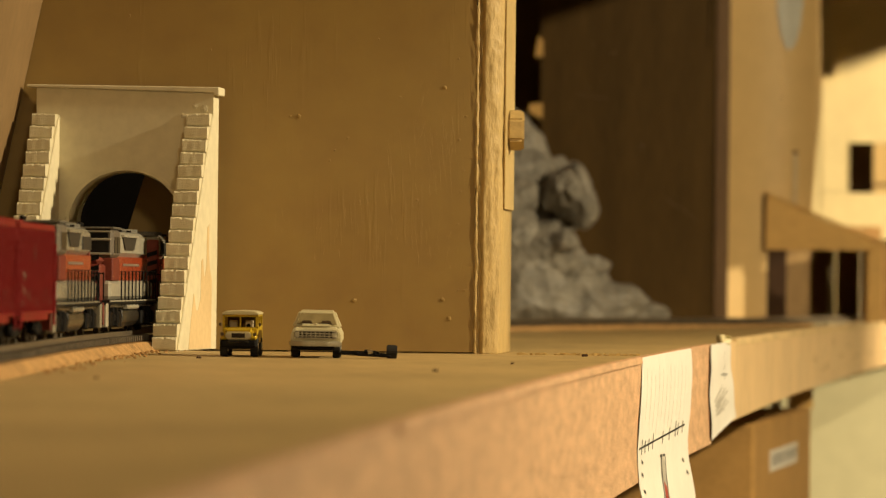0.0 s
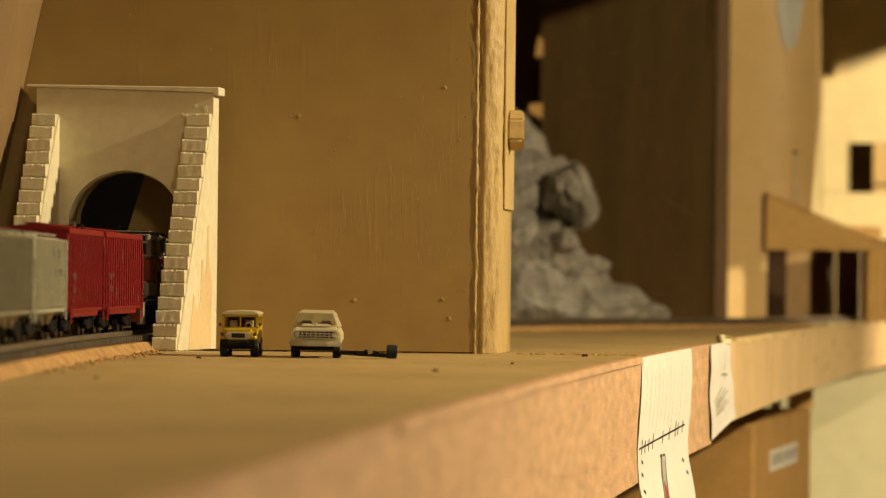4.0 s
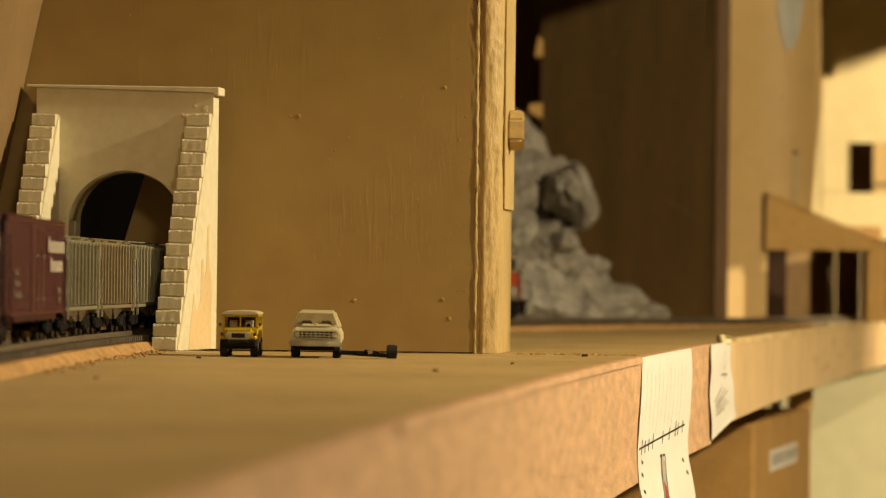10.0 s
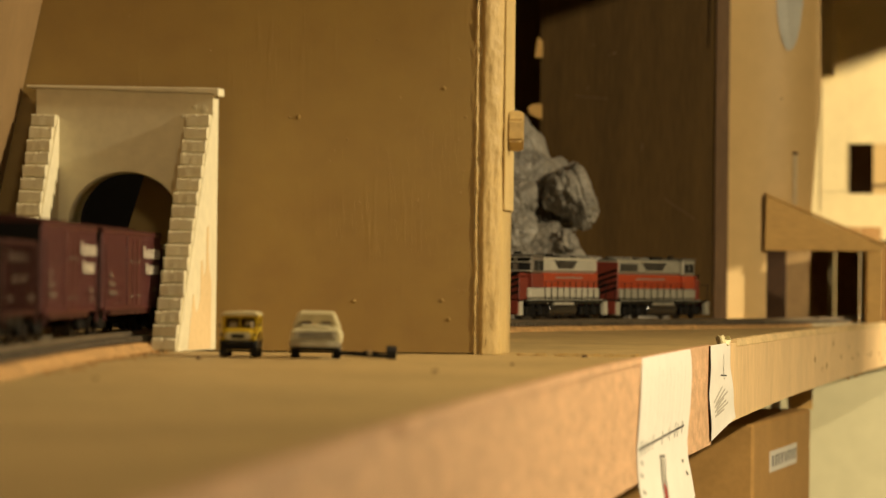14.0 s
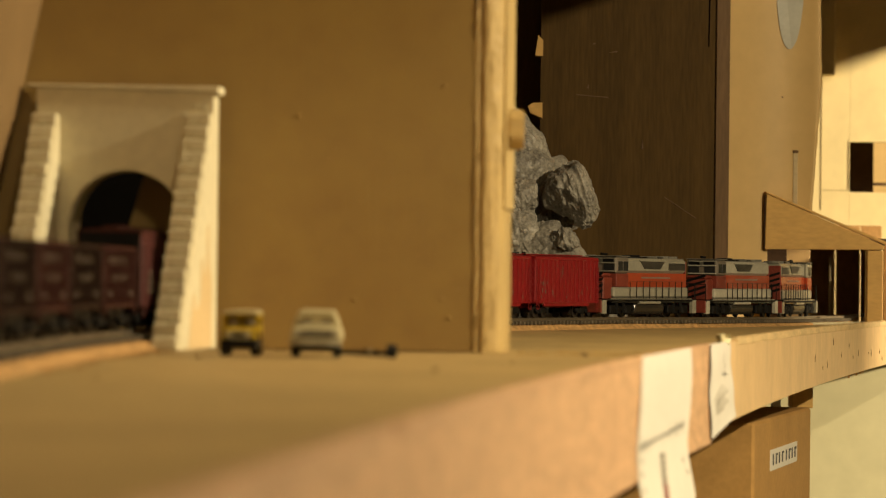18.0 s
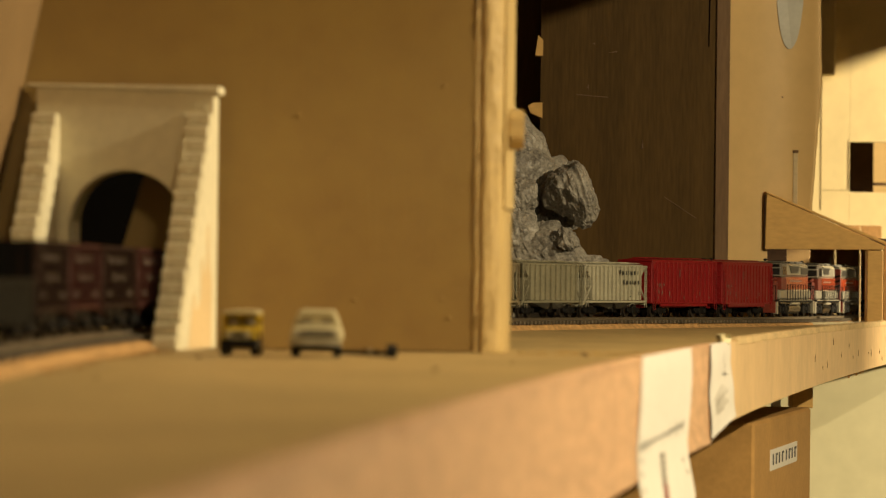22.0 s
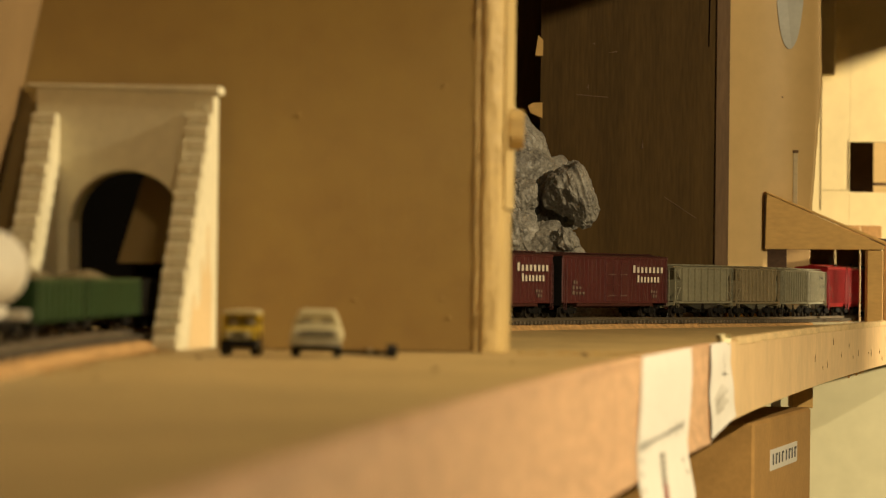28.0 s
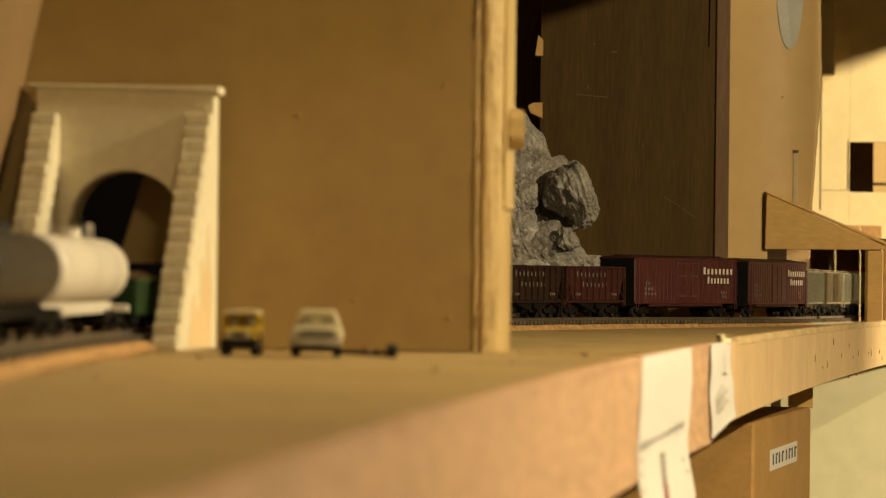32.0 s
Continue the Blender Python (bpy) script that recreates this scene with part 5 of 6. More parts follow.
    for i in range(7):
        x = -0.0060 + i * 0.0020
        part("grille_bar", box((x - 0.0002, -0.0009, 0.0092), (x + 0.0002, -0.0004, 0.0118)), M_CHROME, c)
    for z in (0.0089, 0.0099, 0.0110, 0.0121):
        part("grille_bar", box((-0.0092, -0.0010, z - 0.0002), (0.0092, -0.0004, z + 0.0002)), M_CHROME, c)
    part("bumper", prism([(-0.0118, 0.0002), (-0.0112, -0.0018), (-0.0060, -0.0025), (0.0060, -0.0025), (0.0112, -0.0018), (0.0118, 0.0002)], 0.0054, 0.0077, "z", 0.0005, 2), M_CHROME, c, "silvery bumper")
    part("valance_panel", box((-0.0085, 0.0002, 0.0042), (0.0085, 0.0016, 0.0058), 0.0003), M_BLACK, c)
    part("chassis", box((-0.0075, 0.002, 0.0034), (0.0075, 0.046, 0.0060)), M_BLACK, c)
    for x in (-0.0088, 0.0088):
        for y in (0.0105, 0.0370):
            wheel(c, x * 1.06, y, 0.0041, 0.0034)
    return c


toy = jeep()
for o in toy.children_recursive:
    o.data.transform(Matrix.Scale(0.91, 4))
pickup()
tr = thing("toy_trailer_chassis", "black plastic toy trailer chassis lying on the bench", "toy trailer", pose(-0.0226, 1.6760, 1.0, 0, 3.0, 0))
fr = bmesh.new()
block(fr, (-0.0255, -0.002, 0.0004), (0.0, 0.000, 0.0016), 0.0003)
block(fr, (-0.0255, 0.006, 0.0008), (-0.002, 0.008, 0.0022), 0.0003)
for x in (-0.024, -0.016, -0.008):
    block(fr, (x - 0.001, -0.002, 0.0006), (x + 0.001, 0.008, 0.0024), 0.0002)
rod(fr, (-0.006, 0.003, 0.0020), (-0.012, -0.001, 0.0026), 0.0008, 6)
part("frame", fr, M_BLACK, tr)
tyre = rod(bmesh.new(), (-0.0024, 0.002, 0.0031), (0.0024, 0.002, 0.0031), 0.0031, 20)
bmesh.ops.bevel(tyre, geom=tyre.edges[:], offset=0.0004, segments=2, affect="EDGES")
part("wheel", tyre, M_TYRE, tr)
part("hub", rod(bmesh.new(), (-0.0105, -0.0012, 0.0020), (-0.0085, -0.0012, 0.0026), 0.0010, 8), M_CHROME, tr, "small bright metal coupling")

# ---- bolt on the divider panel ----
bolt = thing("hex_bolt", "tan painted hexagon bolt with a washer", "bolt", pose(0.0312, 1.9105, 1.1122, 0, 90, 0))
b2 = bmesh.new()
bmesh.ops.create_cone(b2, cap_ends=True, segments=6, radius1=0.0108, radius2=0.0108, depth=0.0085)
bmesh.ops.rotate(b2, matrix=Matrix.Rotation(radians(30), 3, "Z"), verts=b2.verts)
bmesh.ops.translate(b2, vec=(0, 0, 0.0052), verts=b2.verts)
bmesh.ops.bevel(b2, geom=b2.edges[:], offset=0.0012, segments=2, affect="EDGES")
part("head", b2, M_POST, bolt)
part("washer", rod(bmesh.new(), (0, 0, -0.0012), (0, 0, 0.0002), 0.0160, 32), M_POST, bolt)

# ---- rock face ----
def crag(centre, radii, seed, fine=4, cuts=11):
    """A lump of plaster knocked into flat faces, with torn folds running down them."""
    rnd = random.Random(int(seed * 100))
    planes = []
    for k in range(cuts):
        n = Vector((rnd.gauss(0, 1), rnd.gauss(0, 1), rnd.gauss(0, 0.8))).normalized()
        planes.append((n, rnd.uniform(0.72, 1.0)))
    bm = bmesh.new()
    bmesh.ops.create_icosphere(bm, subdivisions=fine, radius=1)
    mid, off = Vector(centre), Vector((seed * 7.3, seed * 3.1, seed * 5.7))
    for v in bm.verts:
        d = v.co.normalized()
        r = 1.15
        for n, far in planes:
            c = d.dot(n)
            if c > 0.05:
                r = min(r, far / c)
        r += 0.10 * noise.noise(d * 2.4 + off)
        p = Vector((d.x * radii[0], d.y * radii[1], d.z * radii[2])) * r
        w = (mid + p) * 100
        # folds lean to one side as they run down
        q = Vector(((w.x + 0.35 * w.z) * 1.9, w.y * 1.2, w.z * 0.55)) + off
        fold = 0.0016 * noise.ridged_multi_fractal(q, 0.9, 2.1, 3, 1.0, 2.0) + 0.0012 * noise.noise(w * 0.9 + off)
        far, near = noise.voronoi(Vector((w.x * 1.3, w.y * 1.3, w.z * 0.9)) + off)
        fold += 0.0016 * (Vector((w.x * 1.3, w.y * 1.3, w.z * 0.9)) + off - near[0]).dot(noise.noise_vector(near[0] * 3.1))
        v.co = mid + p + d * (fold - 0.002)
        v.co.z = max(v.co.z, 0.9985)
    return bm


rock = thing("rock_outcrop", "crumpled grey plaster rock outcrop behind the track", "rock")
for nm, centre, radii, seed, fine in (
        ("peak", (0.060, 3.180, 1.135), (0.034, 0.028, 0.034), 1.0, 5), ("peak", (0.051, 3.19, 1.150), (0.025, 0.026, 0.029), 2.3, 5),
        ("boulder", (0.1085, 3.130, 1.108), (0.0215, 0.024, 0.0260), 3.4, 6), ("boulder", (0.1175, 3.132, 1.098), (0.0125, 0.016, 0.0160), 11.0, 5),
        ("crag", (0.080, 3.205, 1.100), (0.030, 0.022, 0.048), 4.0, 5), ("crag", (0.100, 3.172, 1.100), (0.024, 0.020, 0.032), 17.0, 5), ("crag", (0.088, 3.165, 1.075), (0.020, 0.020, 0.022), 18.0, 5), ("crag", (0.060, 3.135, 1.104), (0.017, 0.018, 0.020), 5.0, 5),
        ("crag", (0.058, 3.125, 1.078), (0.019, 0.018, 0.022), 6.0, 5), ("crag", (0.036, 3.15, 1.092), (0.026, 0.022, 0.040), 7.0, 4),
        ("crag", (0.084, 3.125, 1.058), (0.034, 0.024, 0.024), 8.0, 5), ("crag", (0.100, 3.105, 1.069), (0.0120, 0.014, 0.0090), 9.0, 5), ("crag", (0.116, 3.130, 1.048), (0.022, 0.018, 0.011), 10.0, 5),
        ("foot_slope", (0.072, 3.125, 1.024), (0.046, 0.028, 0.034), 12.0, 5), ("foot_slope", (0.112, 3.138, 1.020), (0.038, 0.028, 0.033), 13.0, 5),
        ("foot_slope", (0.140, 3.150, 1.012), (0.032, 0.024, 0.021), 14.0, 5), ("foot_slope", (0.166, 3.172, 1.004), (0.026, 0.020, 0.014), 15.0, 5), ("foot_slope", (0.030, 3.14, 1.030), (0.034, 0.028, 0.048), 16.0, 4)):
    part(nm, crag(centre, radii, seed, fine), M_ROCK, rock)

# ---- papers on the fascia ----
def sheet(name, y_a, y_b, drop_a, drop_b, curl, label, near, far, off=0.0001):
    """A hanging sheet; near and far give how its two edges wander, as (shares of the drop, metres along the bench)."""
    bm = bmesh.new()
    n, m = 10, 24
    def point(i, j, d):
        k = j / m
        a, b = y_a + float(np.interp(k, *near)), y_b + float(np.interp(k, *far))
        y = a + (b - a) * i / n
        drop = drop_a + (drop_b - drop_a) * i / n
        free = max(0, k * drop - 0.058)
        bow = curl * math.sin(k * 6.0 + i * 0.12) ** 2
        return (edge_x(y) + off + d + bow + free * 0.10, y, 1.0008 - k * drop)
    for d in (0, 0.0003):
        g = [[bm.verts.new(point(i, j, d)) for j in range(m + 1)] for i in range(n + 1)]
        for i in range(n):
            for j in range(m):
                f = (g[i][j], g[i + 1][j], g[i + 1][j + 1], g[i][j + 1])
                bm.faces.new(f if d else f[::-1])
    return tagged(part(name, bm, M_PAPER, smooth=True), label, "paper"), lambda i, j, d: point(i, j * m / 16, d)


plan_strip, on_strip = sheet("paper_strip", 1.722, 1.985, 0.100, 0.115, 0.0006, "white paper strip with a drawn track diagram on the fascia",
                             ((0, 0.15, 0.3, 0.42, 0.55, 0.65, 1), (0, -0.006, -0.018, -0.022, -0.012, -0.004, 0.0)), ((0, 0.1, 0.27, 0.42, 0.5, 0.68, 1), (-0.004, 0.006, 0.004, -0.014, -0.010, 0.010, 0.014)))
note, on_note = sheet("paper_note", 2.100, 2.262, 0.054, 0.046, 0.0006, "small handwritten paper note taped to the fascia",
                      ((0, 0.5, 1), (0, -0.006, 0.010)), ((0, 0.3, 1), (-0.046, -0.036, 0.0)), off=0.0009)

def stroke(parent, point, n, m, u0, v0, u1, v1, wide, mat, name="ink_line"):
    """A pen stroke on a sheet, from (u0, v0) to (u1, v1) in shares of its width and drop."""
    bm = bmesh.new()
    steps = 5
    du, dv = v1 - v0, u1 - u0
    k = math.hypot(du * 0.1, dv * 0.2) or 1
    ou, ov = du * 0.1 / k * wide / 0.2, -dv * 0.2 / k * wide / 0.1
    rows = []
    for i in range(steps + 1):
        t = i / steps
        u, v = u0 + (u1 - u0) * t, v0 + (v1 - v0) * t
        rows.append([bm.verts.new(point((u + e * ou) * n, (v + e * ov) * m, 0.0005)) for e in (-0.5, 0.5)])
    for a, b in zip(rows, rows[1:]):
        bm.faces.new((a[0], b[0], b[1], a[1]))
    part(name, bm, mat, parent)


M_PENCIL = material("pencil_grey", (0.42, 0.39, 0.33), 0.7)
stroke(plan_strip, on_strip, 10, 16, 0.02, 0.412, 0.90, 0.345, 0.0010, M_INK, "track_line")
for k, u in enumerate((0.07, 0.13, 0.20, 0.28, 0.47, 0.60, 0.72, 0.77, 0.86)):
    v = 0.412 - 0.076 * u
    stroke(plan_strip, on_strip, 10, 16, u, v - (0.022 if k % 3 else 0.036), u, v + 0.034, 0.0020, M_INK, "cross_tick")
for k in range(11):
    u = 0.10 + 0.075 * k
    stroke(plan_strip, on_strip, 10, 16, u, 0.05 + 0.02 * (k % 3), u - 0.01, 0.30 + 0.02 * (k % 4), 0.0006, M_PENCIL, "pencil_line")
for a, b, mat in ((0.47, 0.60, M_PENCIL), (0.60, 0.72, M_RED_INK), (0.72, 0.95, M_PENCIL)):
    stroke(plan_strip, on_strip, 10, 16, 0.48 - 0.22 * (a - 0.47), a, 0.48 - 0.22 * (b - 0.47), b, 0.009, mat, "drawn_bar")
for u in (0.44, 0.52):
    stroke(plan_strip, on_strip, 10, 16, u, 0.47, u - 0.11, 0.96, 0.0016, M_INK, "bar_outline")
stroke(plan_strip, on_strip, 10, 16, 0.42, 0.465, 0.52, 0.465, 0.0012, M_INK, "bar_outline")
for k, (u, v) in enumerate(((0.06, 0.47), (0.05, 0.53), (0.05, 0.61), (0.08, 0.66), (0.12, 0.70), (0.86, 0.50), (0.90, 0.56))):
    stroke(plan_strip, on_strip, 10, 16, u, v, u + 0.03, v + 0.012, 0.0016, M_INK, "ink_dash")
for k in range(7):
    v = 0.34 + 0.045 * k
    stroke(note, on_note, 10, 16, 0.15 + 0.07 * (k % 2), v + 0.28 - 0.02 * k, 0.55 + 0.09 * (k % 3), v + 0.16, 0.0024, M_PENCIL, "ink_dash")
stroke(note, on_note, 10, 16, 0.62, 0.12, 0.66, 0.44, 0.0020, M_INK)
stroke(note, on_note, 10, 16, 0.50, 0.36, 0.78, 0.40, 0.0016, M_INK)

# ---- carton under the bench ----
carton = thing("cardboard_carton", "tall brown cardboard carton with a white label under the bench", "carton", pose(0.2300, 2.75, 0.0, 0, 0, -12))
part("body", box((-0.30, 0.0, 0.0), (0.0, 0.37, 0.9325), 0.002), M_CARD, carton)
label = part("label", box((0.0, 0.095, 0.8925), (0.0006, 0.270, 0.9085)), M_PAPER, carton, "white label with dark lettering")
for k in range(8):
    y = 0.108 + k * 0.0195 + (0.006 if k > 3 else 0)
    part("letter_bar", box((0.0006, y, 0.8965), (0.0009, y + 0.006, 0.9048)), M_INK, label)
    if k % 2:
        part("letter_bar", box((0.0006, y + 0.007, 0.9030), (0.0009, y + 0.012, 0.9048)), M_INK, label)
tagged(part("wood_cleat", box((0.2960, 3.16, 0.9302), (0.3134, 3.20, 0.9738), 0.0006), M_GABLE), "orange wooden cleat under the bench", "cleat")
tagged(part("metal_bracket", prism([(0.2826, 0.9735), (0.2826, 0.9250), (0.2905, 0.9222), (0.2905, 0.9735)], 3.205, 3.215, "y", 0.0006), M_OVAL), "pale grey bracket under the bench", "bracket")

# ---- frayed raw wood along the bench's edge ----
def worn_edge(a, b, n, deep, high, seed, label, mat):
    bm = bmesh.new()
    rings = []
    for y in np.linspace(a, b, n):
        w = deep * (0.55 + 0.6 * noise.noise((y * 60, seed, 0)) + 0.4 * noise.noise((y * 260, seed, 2)))
        h = high * (0.6 + 0.7 * noise.noise((y * 140, seed, 4)) + 0.5 * noise.noise((y * 600, seed, 5)))
        x = edge_x(y)
        rings.append([bm.verts.new(p) for p in ((x - max(0.0006, w), y, 1.0001), (x - 0.0012, y, 1.0012 + max(0, h)), (x + 0.0009, y, 1.0010 + max(0, h) * 0.5), (x + 0.0012, y, 0.9985 - abs(h)), (x - 0.002, y, 0.9980))])
    for r, q in zip(rings, rings[1:]):
        for i in range(5):
            bm.faces.new((r[i], q[i], q[(i + 1) % 5], r[(i + 1) % 5]))
    bm.faces.new(rings[0])
    bm.faces.new(rings[-1][::-1])
    tagged(part("worn_edge", bm, mat), label, "edge", kind="structure")


worn_edge(0.9, 1.715, 300, 0.0008, 0.0003, 3.0, "worn top edge of the plywood strip", M_FASCIA)
worn_edge(2.27, 3.55, 420, 0.0075, 0.0016, 8.0, "frayed pale wood along the far bench edge", M_RAW)

# ---- splinters at the bench joint, chips, plaster crumbs, tape ----
sp = bmesh.new()
for k in range(90):
    x = random.uniform(0.036, 0.096)
    h = random.uniform(0.0004, 0.0013)
    block(sp, (x, 1.800 + random.uniform(-0.002, 0.002), 0.9995), (x + random.uniform(0.0004, 0.0022), 1.8022 + random.uniform(0, 0.002), 1.0 + h))
tagged(part("joint_splinters", sp, M_EDGE), "frayed plywood splinters along the bench joint", "splinters", kind="stuff")
ch = bmesh.new()
for x, y, q in ((-0.1065, 1.640, 0.0009), (-0.0026, 1.455, 0.0009), (0.0675, 1.775, 0.0012), (-0.155, 1.66, 0.0006), (0.030, 1.60, 0.0006), (-0.12, 1.30, 0.0006)):
    block(ch, (x - q, y - q, 0.9998), (x + q * 1.4, y + q, 1.0 + q * 0.9), q * 0.2)
tagged(part("wood_chips", ch, M_SHED_DARK), "small dark wood chips on the bench", "chips", kind="stuff")
pl = bmesh.new()
for k in range(70):
    s_ = random.random()
    x, y = 0.3180 + 0.072 * s_ + random.uniform(-0.004, 0.004), 3.335 + 0.14 * s_ + random.uniform(-0.012, 0.012)
    q = random.uniform(0.0012, 0.0042)
    block(pl, (x - q, y - q * 1.6, 0.9985), (x + q, y + q * 1.6, 0.9992 + random.uniform(0, 0.0016)), 0.0003, None)
tagged(part("plaster_crumbs", pl, M_PLASTER), "white plaster crumbs beside the far track", "plaster", kind="stuff")
cr = bmesh.new()
for k in range(170):
    y = random.uniform(1.35, 1.86)
    p = on_track(run_at_y(y))
    q = random.uniform(0.0002, 0.0006)
    x = p.x + 0.0205 + abs(random.gauss(0, 0.0065))
    block(cr, (x - q, y - q, 0.9990 if y > 1.8035 else 0.9998), (x + q * 1.3, y + q, (0.9985 if y > 1.8035 else 1.0) + q * 1.6), q * 0.5)
tagged(part("cork_crumbs", cr, M_CORK), "orange-brown cork crumbs along the roadbed", "crumbs", kind="stuff")
tp = box((edge_x(2.205) - 0.004, 2.195, 0.9985), (edge_x(2.205) + 0.0030, 2.222, 1.0045), 0.0012)
for v in tp.verts:
    v.co += Vector((random.uniform(-0.001, 0.001), random.uniform(-0.003, 0.003), random.uniform(-0.0012, 0.0012)))
tab = box((edge_x(2.20) - 0.0034, 2.190, 0.9985), (edge_x(2.20) - 0.0006, 2.201, 1.0050), 0.0008)
for v in tab.verts:
    v.co += Vector((0.12 * (v.co.z - 1.0) + random.uniform(-0.0006, 0.0006), random.uniform(-0.001, 0.001), random.uniform(-0.0006, 0.0006)))
join(tp, tab)
tagged(part("tape_scrap", tp, M_TAPE), "crumpled yellowish tape scrap on the bench edge", "tape")

for k in range(16):
    y = 2.85 + 0.05 * k + random.uniform(-0.02, 0.02)
    h = random.uniform(0.002, 0.007)
    z = random.uniform(0.966, 0.990)
    x = edge_x(y) + 0.0008
    o = part("crack", prism([(y, z), (y + 0.0016, z + h * 0.5), (y + 0.0006, z + h), (y - 0.0008, z + h * 0.6)], x - 0.0004, x + 0.0003, "x"), M_TRIM, bpy.data.objects["fascia_back"])

# torn fibres hanging from the far end of the strip
for k in range(9):
    y = 3.10 + 0.018 * k + random.uniform(-0.006, 0.006)
    z = 0.9520 + 0.0160 * (y - 2.122) / 2.068
    x, h, w = edge_x(y) - 0.0012, random.uniform(0.0008, 0.0042), random.uniform(0.004, 0.011)
    part("splinter", prism([(y, z + 0.0006), (y + w * 0.4, z - h), (y + w * 0.7, z - h * 0.5), (y + w, z + 0.0006)], x, x + 0.0016, "x"), M_SHED, bpy.data.objects["fascia_back"])

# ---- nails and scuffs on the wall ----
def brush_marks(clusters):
    """Thin brush ridges, to be coloured pale as glints: (x, z, spread x, spread z, count, length, tilt)."""
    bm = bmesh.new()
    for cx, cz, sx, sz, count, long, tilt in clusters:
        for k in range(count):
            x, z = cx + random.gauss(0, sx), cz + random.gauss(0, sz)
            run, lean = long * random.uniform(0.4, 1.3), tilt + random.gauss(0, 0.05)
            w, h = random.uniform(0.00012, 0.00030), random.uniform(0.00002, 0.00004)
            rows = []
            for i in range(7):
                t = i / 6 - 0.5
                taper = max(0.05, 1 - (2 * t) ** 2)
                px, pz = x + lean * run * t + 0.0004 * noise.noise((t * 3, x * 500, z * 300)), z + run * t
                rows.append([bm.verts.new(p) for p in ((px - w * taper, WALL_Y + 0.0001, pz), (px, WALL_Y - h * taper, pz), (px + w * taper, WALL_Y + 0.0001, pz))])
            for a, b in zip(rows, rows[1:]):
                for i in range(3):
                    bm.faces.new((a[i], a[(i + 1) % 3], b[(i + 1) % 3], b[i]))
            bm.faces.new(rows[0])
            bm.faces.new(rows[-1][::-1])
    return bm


# the ridges carry their gloss highlights as a paler tan
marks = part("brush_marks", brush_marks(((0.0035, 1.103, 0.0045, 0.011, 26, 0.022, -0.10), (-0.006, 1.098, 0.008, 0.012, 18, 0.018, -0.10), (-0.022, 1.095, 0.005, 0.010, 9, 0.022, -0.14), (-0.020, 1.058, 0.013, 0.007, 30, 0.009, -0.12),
    (0.004, 1.050, 0.006, 0.006, 14, 0.007, 0.25), (-0.060, 1.055, 0.008, 0.007, 16, 0.010, -0.06), (-0.083, 1.060, 0.003, 0.006, 6, 0.010, 0.0), (-0.013, 1.125, 0.003, 0.010, 10, 0.012, 0.30), (-0.046, 1.075, 0.012, 0.010, 12, 0.012, -0.1))), M_TAN_GLINT, wall, "faint brush ridges coloured pale as glints")
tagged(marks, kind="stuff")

def nail_mesh(r, high):
    """A driven nail under thick paint: a crooked lump with a lip."""
    bm = bmesh.new()
    rings = [[bm.verts.new((r * k * math.cos(a) * (1 + 0.25 * math.sin(2 * a + r * 9000)), y, r * k * math.sin(a))) for a in np.linspace(0, 2 * math.pi, 12, endpoint=False)]
             for k, y in ((1.3, 0.0004), (1.0, -0.25 * high), (0.75, -0.9 * high), (0.3, -high))]
    for a, b in zip(rings, rings[1:]):
        for i in range(12):
            bm.faces.new((a[i], b[i], b[(i + 1) % 12], a[(i + 1) % 12]))
    bm.faces.new(rings[-1])
    return mesh_of("nail_head", bm, M_TAN)


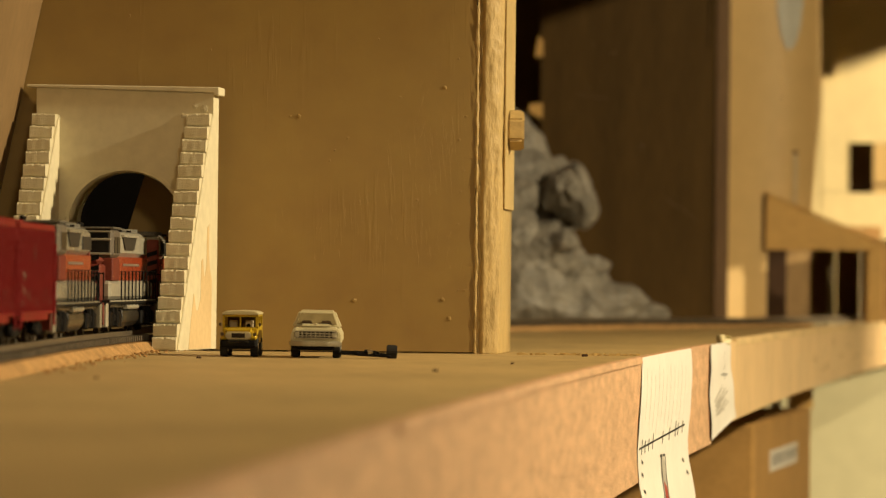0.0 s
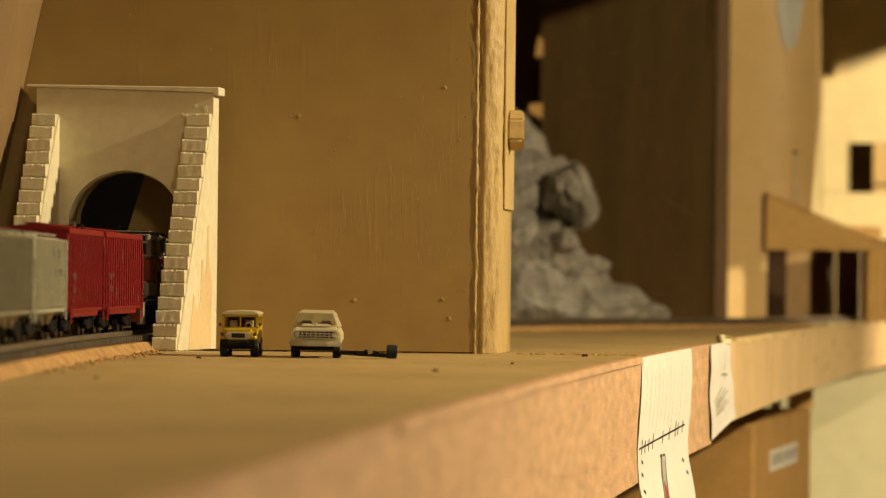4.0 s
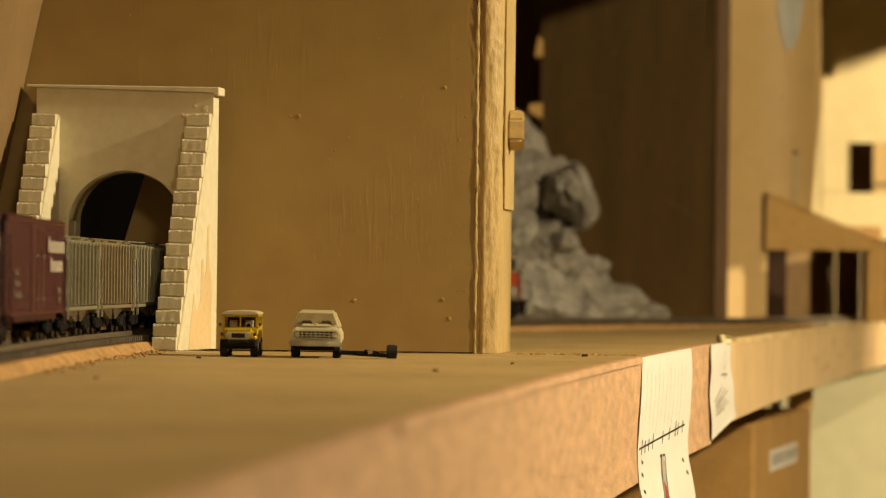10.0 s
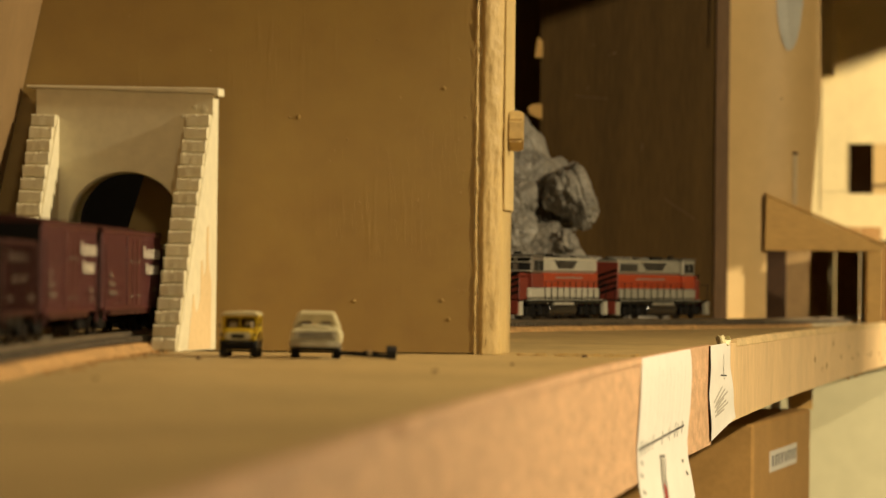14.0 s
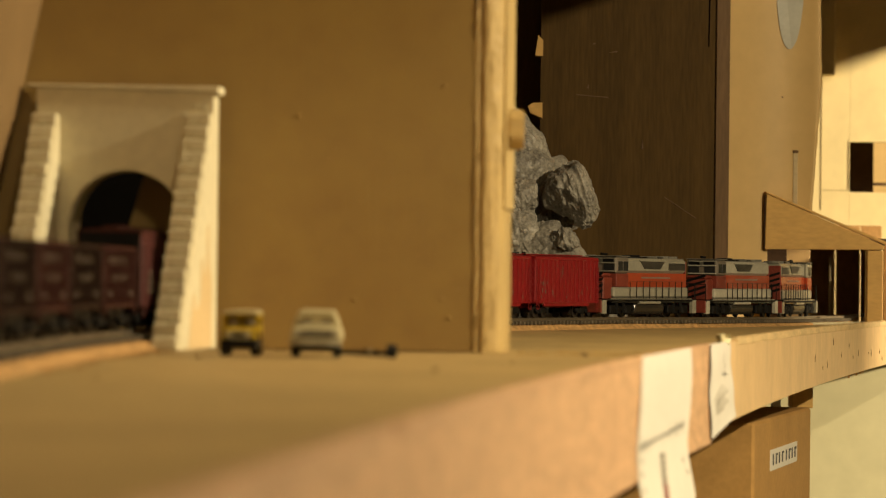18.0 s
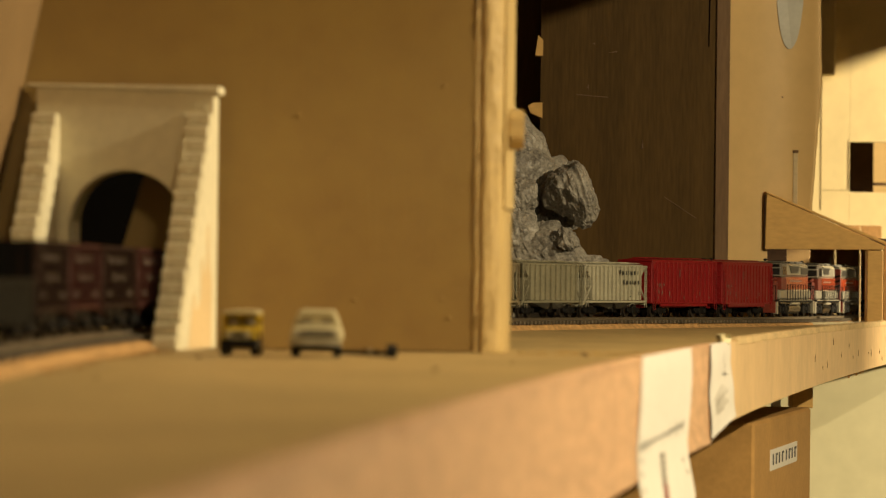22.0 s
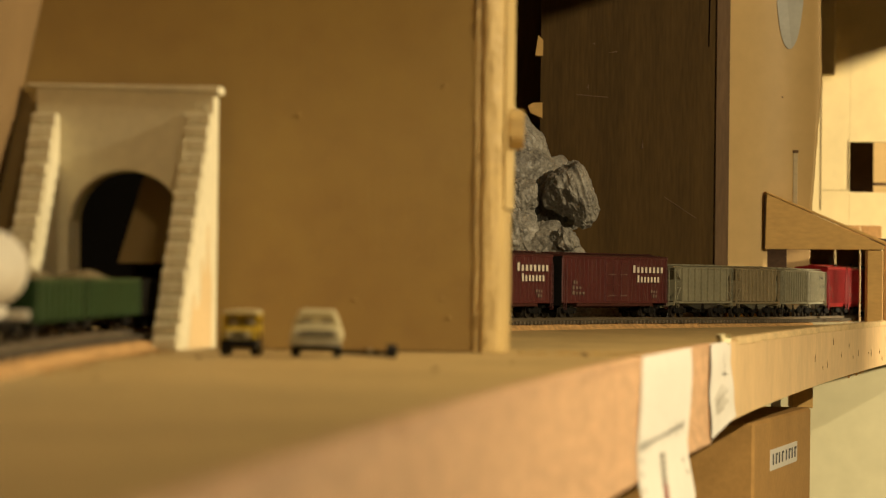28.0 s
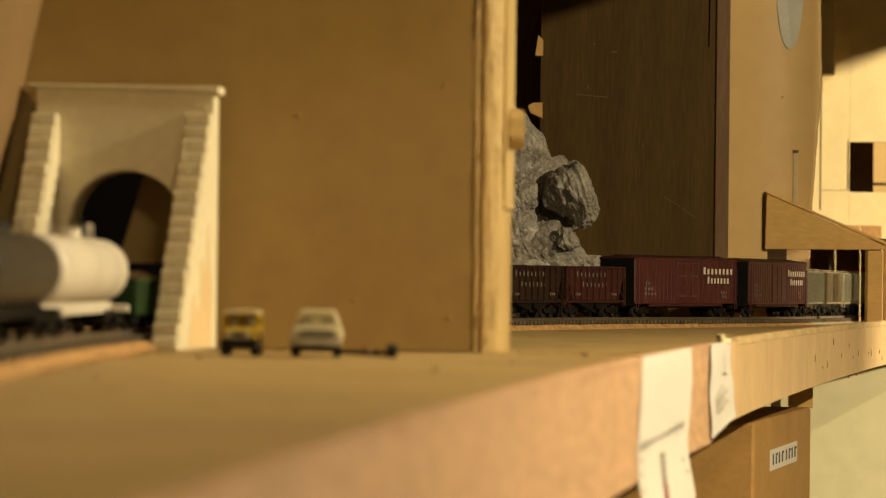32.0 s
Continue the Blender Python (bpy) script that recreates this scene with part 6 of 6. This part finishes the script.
big_nail, small_nail = nail_mesh(0.0010, 0.0005), nail_mesh(0.0005, 0.0003)
for x, z, big in ((0.0086, 1.0800, 0), (0.0102, 1.0905, 0), (0.0110, 1.1180, 0), (0.0070, 1.1470, 0), (-0.118, 1.1500, 0), (-0.0575, 1.0950, 0), (-0.0444, 1.0247, 1), (0.0, 1.0257, 1), (0.0035, 1.0161, 1), (-0.0001, 1.1324, 1), (-0.0421, 1.0742, 0), (-0.0131, 1.0754, 0), (0.0075, 1.0637, 0), (0.0076, 1.1063, 0), (-0.0336, 1.1565, 0),
                  (-0.0549, 1.1002, 0), (-0.0733, 1.1171, 1), (0.0079, 1.0304, 0), (0.0113, 1.0304, 0), (-0.0222, 1.1273, 0), (-0.0775, 1.117, 0), (-0.0484, 1.1063, 0), (-0.159, 1.167, 0)):
    o = new("nail_head", big_nail if big else small_nail)
    o.matrix_basis = pose(x, WALL_Y, z, 0, (x * 9000) % 360, 0)
    o.parent = wall

# ---- ties, last ----
n = 0
for a, b in ((NEAR0 + 0.25, NEAR1), (run_at_y(2.62), run_at_y(3.62))):
    for s in np.arange(a, b, 0.0068):
        p, d = on_track(s), on_track(s + 0.003) - on_track(s - 0.003)
        o = new("tie", tie)
        o.parent = track
        o.matrix_basis = pose(p.x, p.y, p.z, 0, 0, math.degrees(math.atan2(d.y, d.x)) + random.uniform(-1, 1))


# ---- what moves ----
def gone(t):
    """Metres run since the start: the train gathers a little speed."""
    if t < 4:
        return 0.076 * t
    if t < 17:
        return 0.304 + 0.076 * (t - 4) + 0.0106 / 26 * (t - 4) ** 2
    return 1.3609 + 0.0866 * (t - 17)


def motions():
    start = run_at_y(1.491)
    for car, off, reach in TRAIN:
        rows = []
        for i in range(65):
            t = i * 0.5
            s = start + gone(t) + off
            a, b = on_track(s - reach), on_track(s + reach)
            m, d = (a + b) / 2, b - a
            rows.append((t, pose(m.x, m.y, m.z, 0, 0, math.degrees(math.atan2(d.y, d.x)))))
        walk(car, rows)
    focus = new("focus_mark")
    focus.empty_display_size = 0.01
    cam.data.dof.focus_object = focus
    walk(focus, [(t, pose(0, y, 1.05)) for t, y in ((0.0, 1.78), (12.2, 1.78), (13.0, 1.93), (13.7, 2.12), (14.4, 2.40), (15.3, 2.80), (16.4, 3.08), (32.0, 3.08))])


motions()
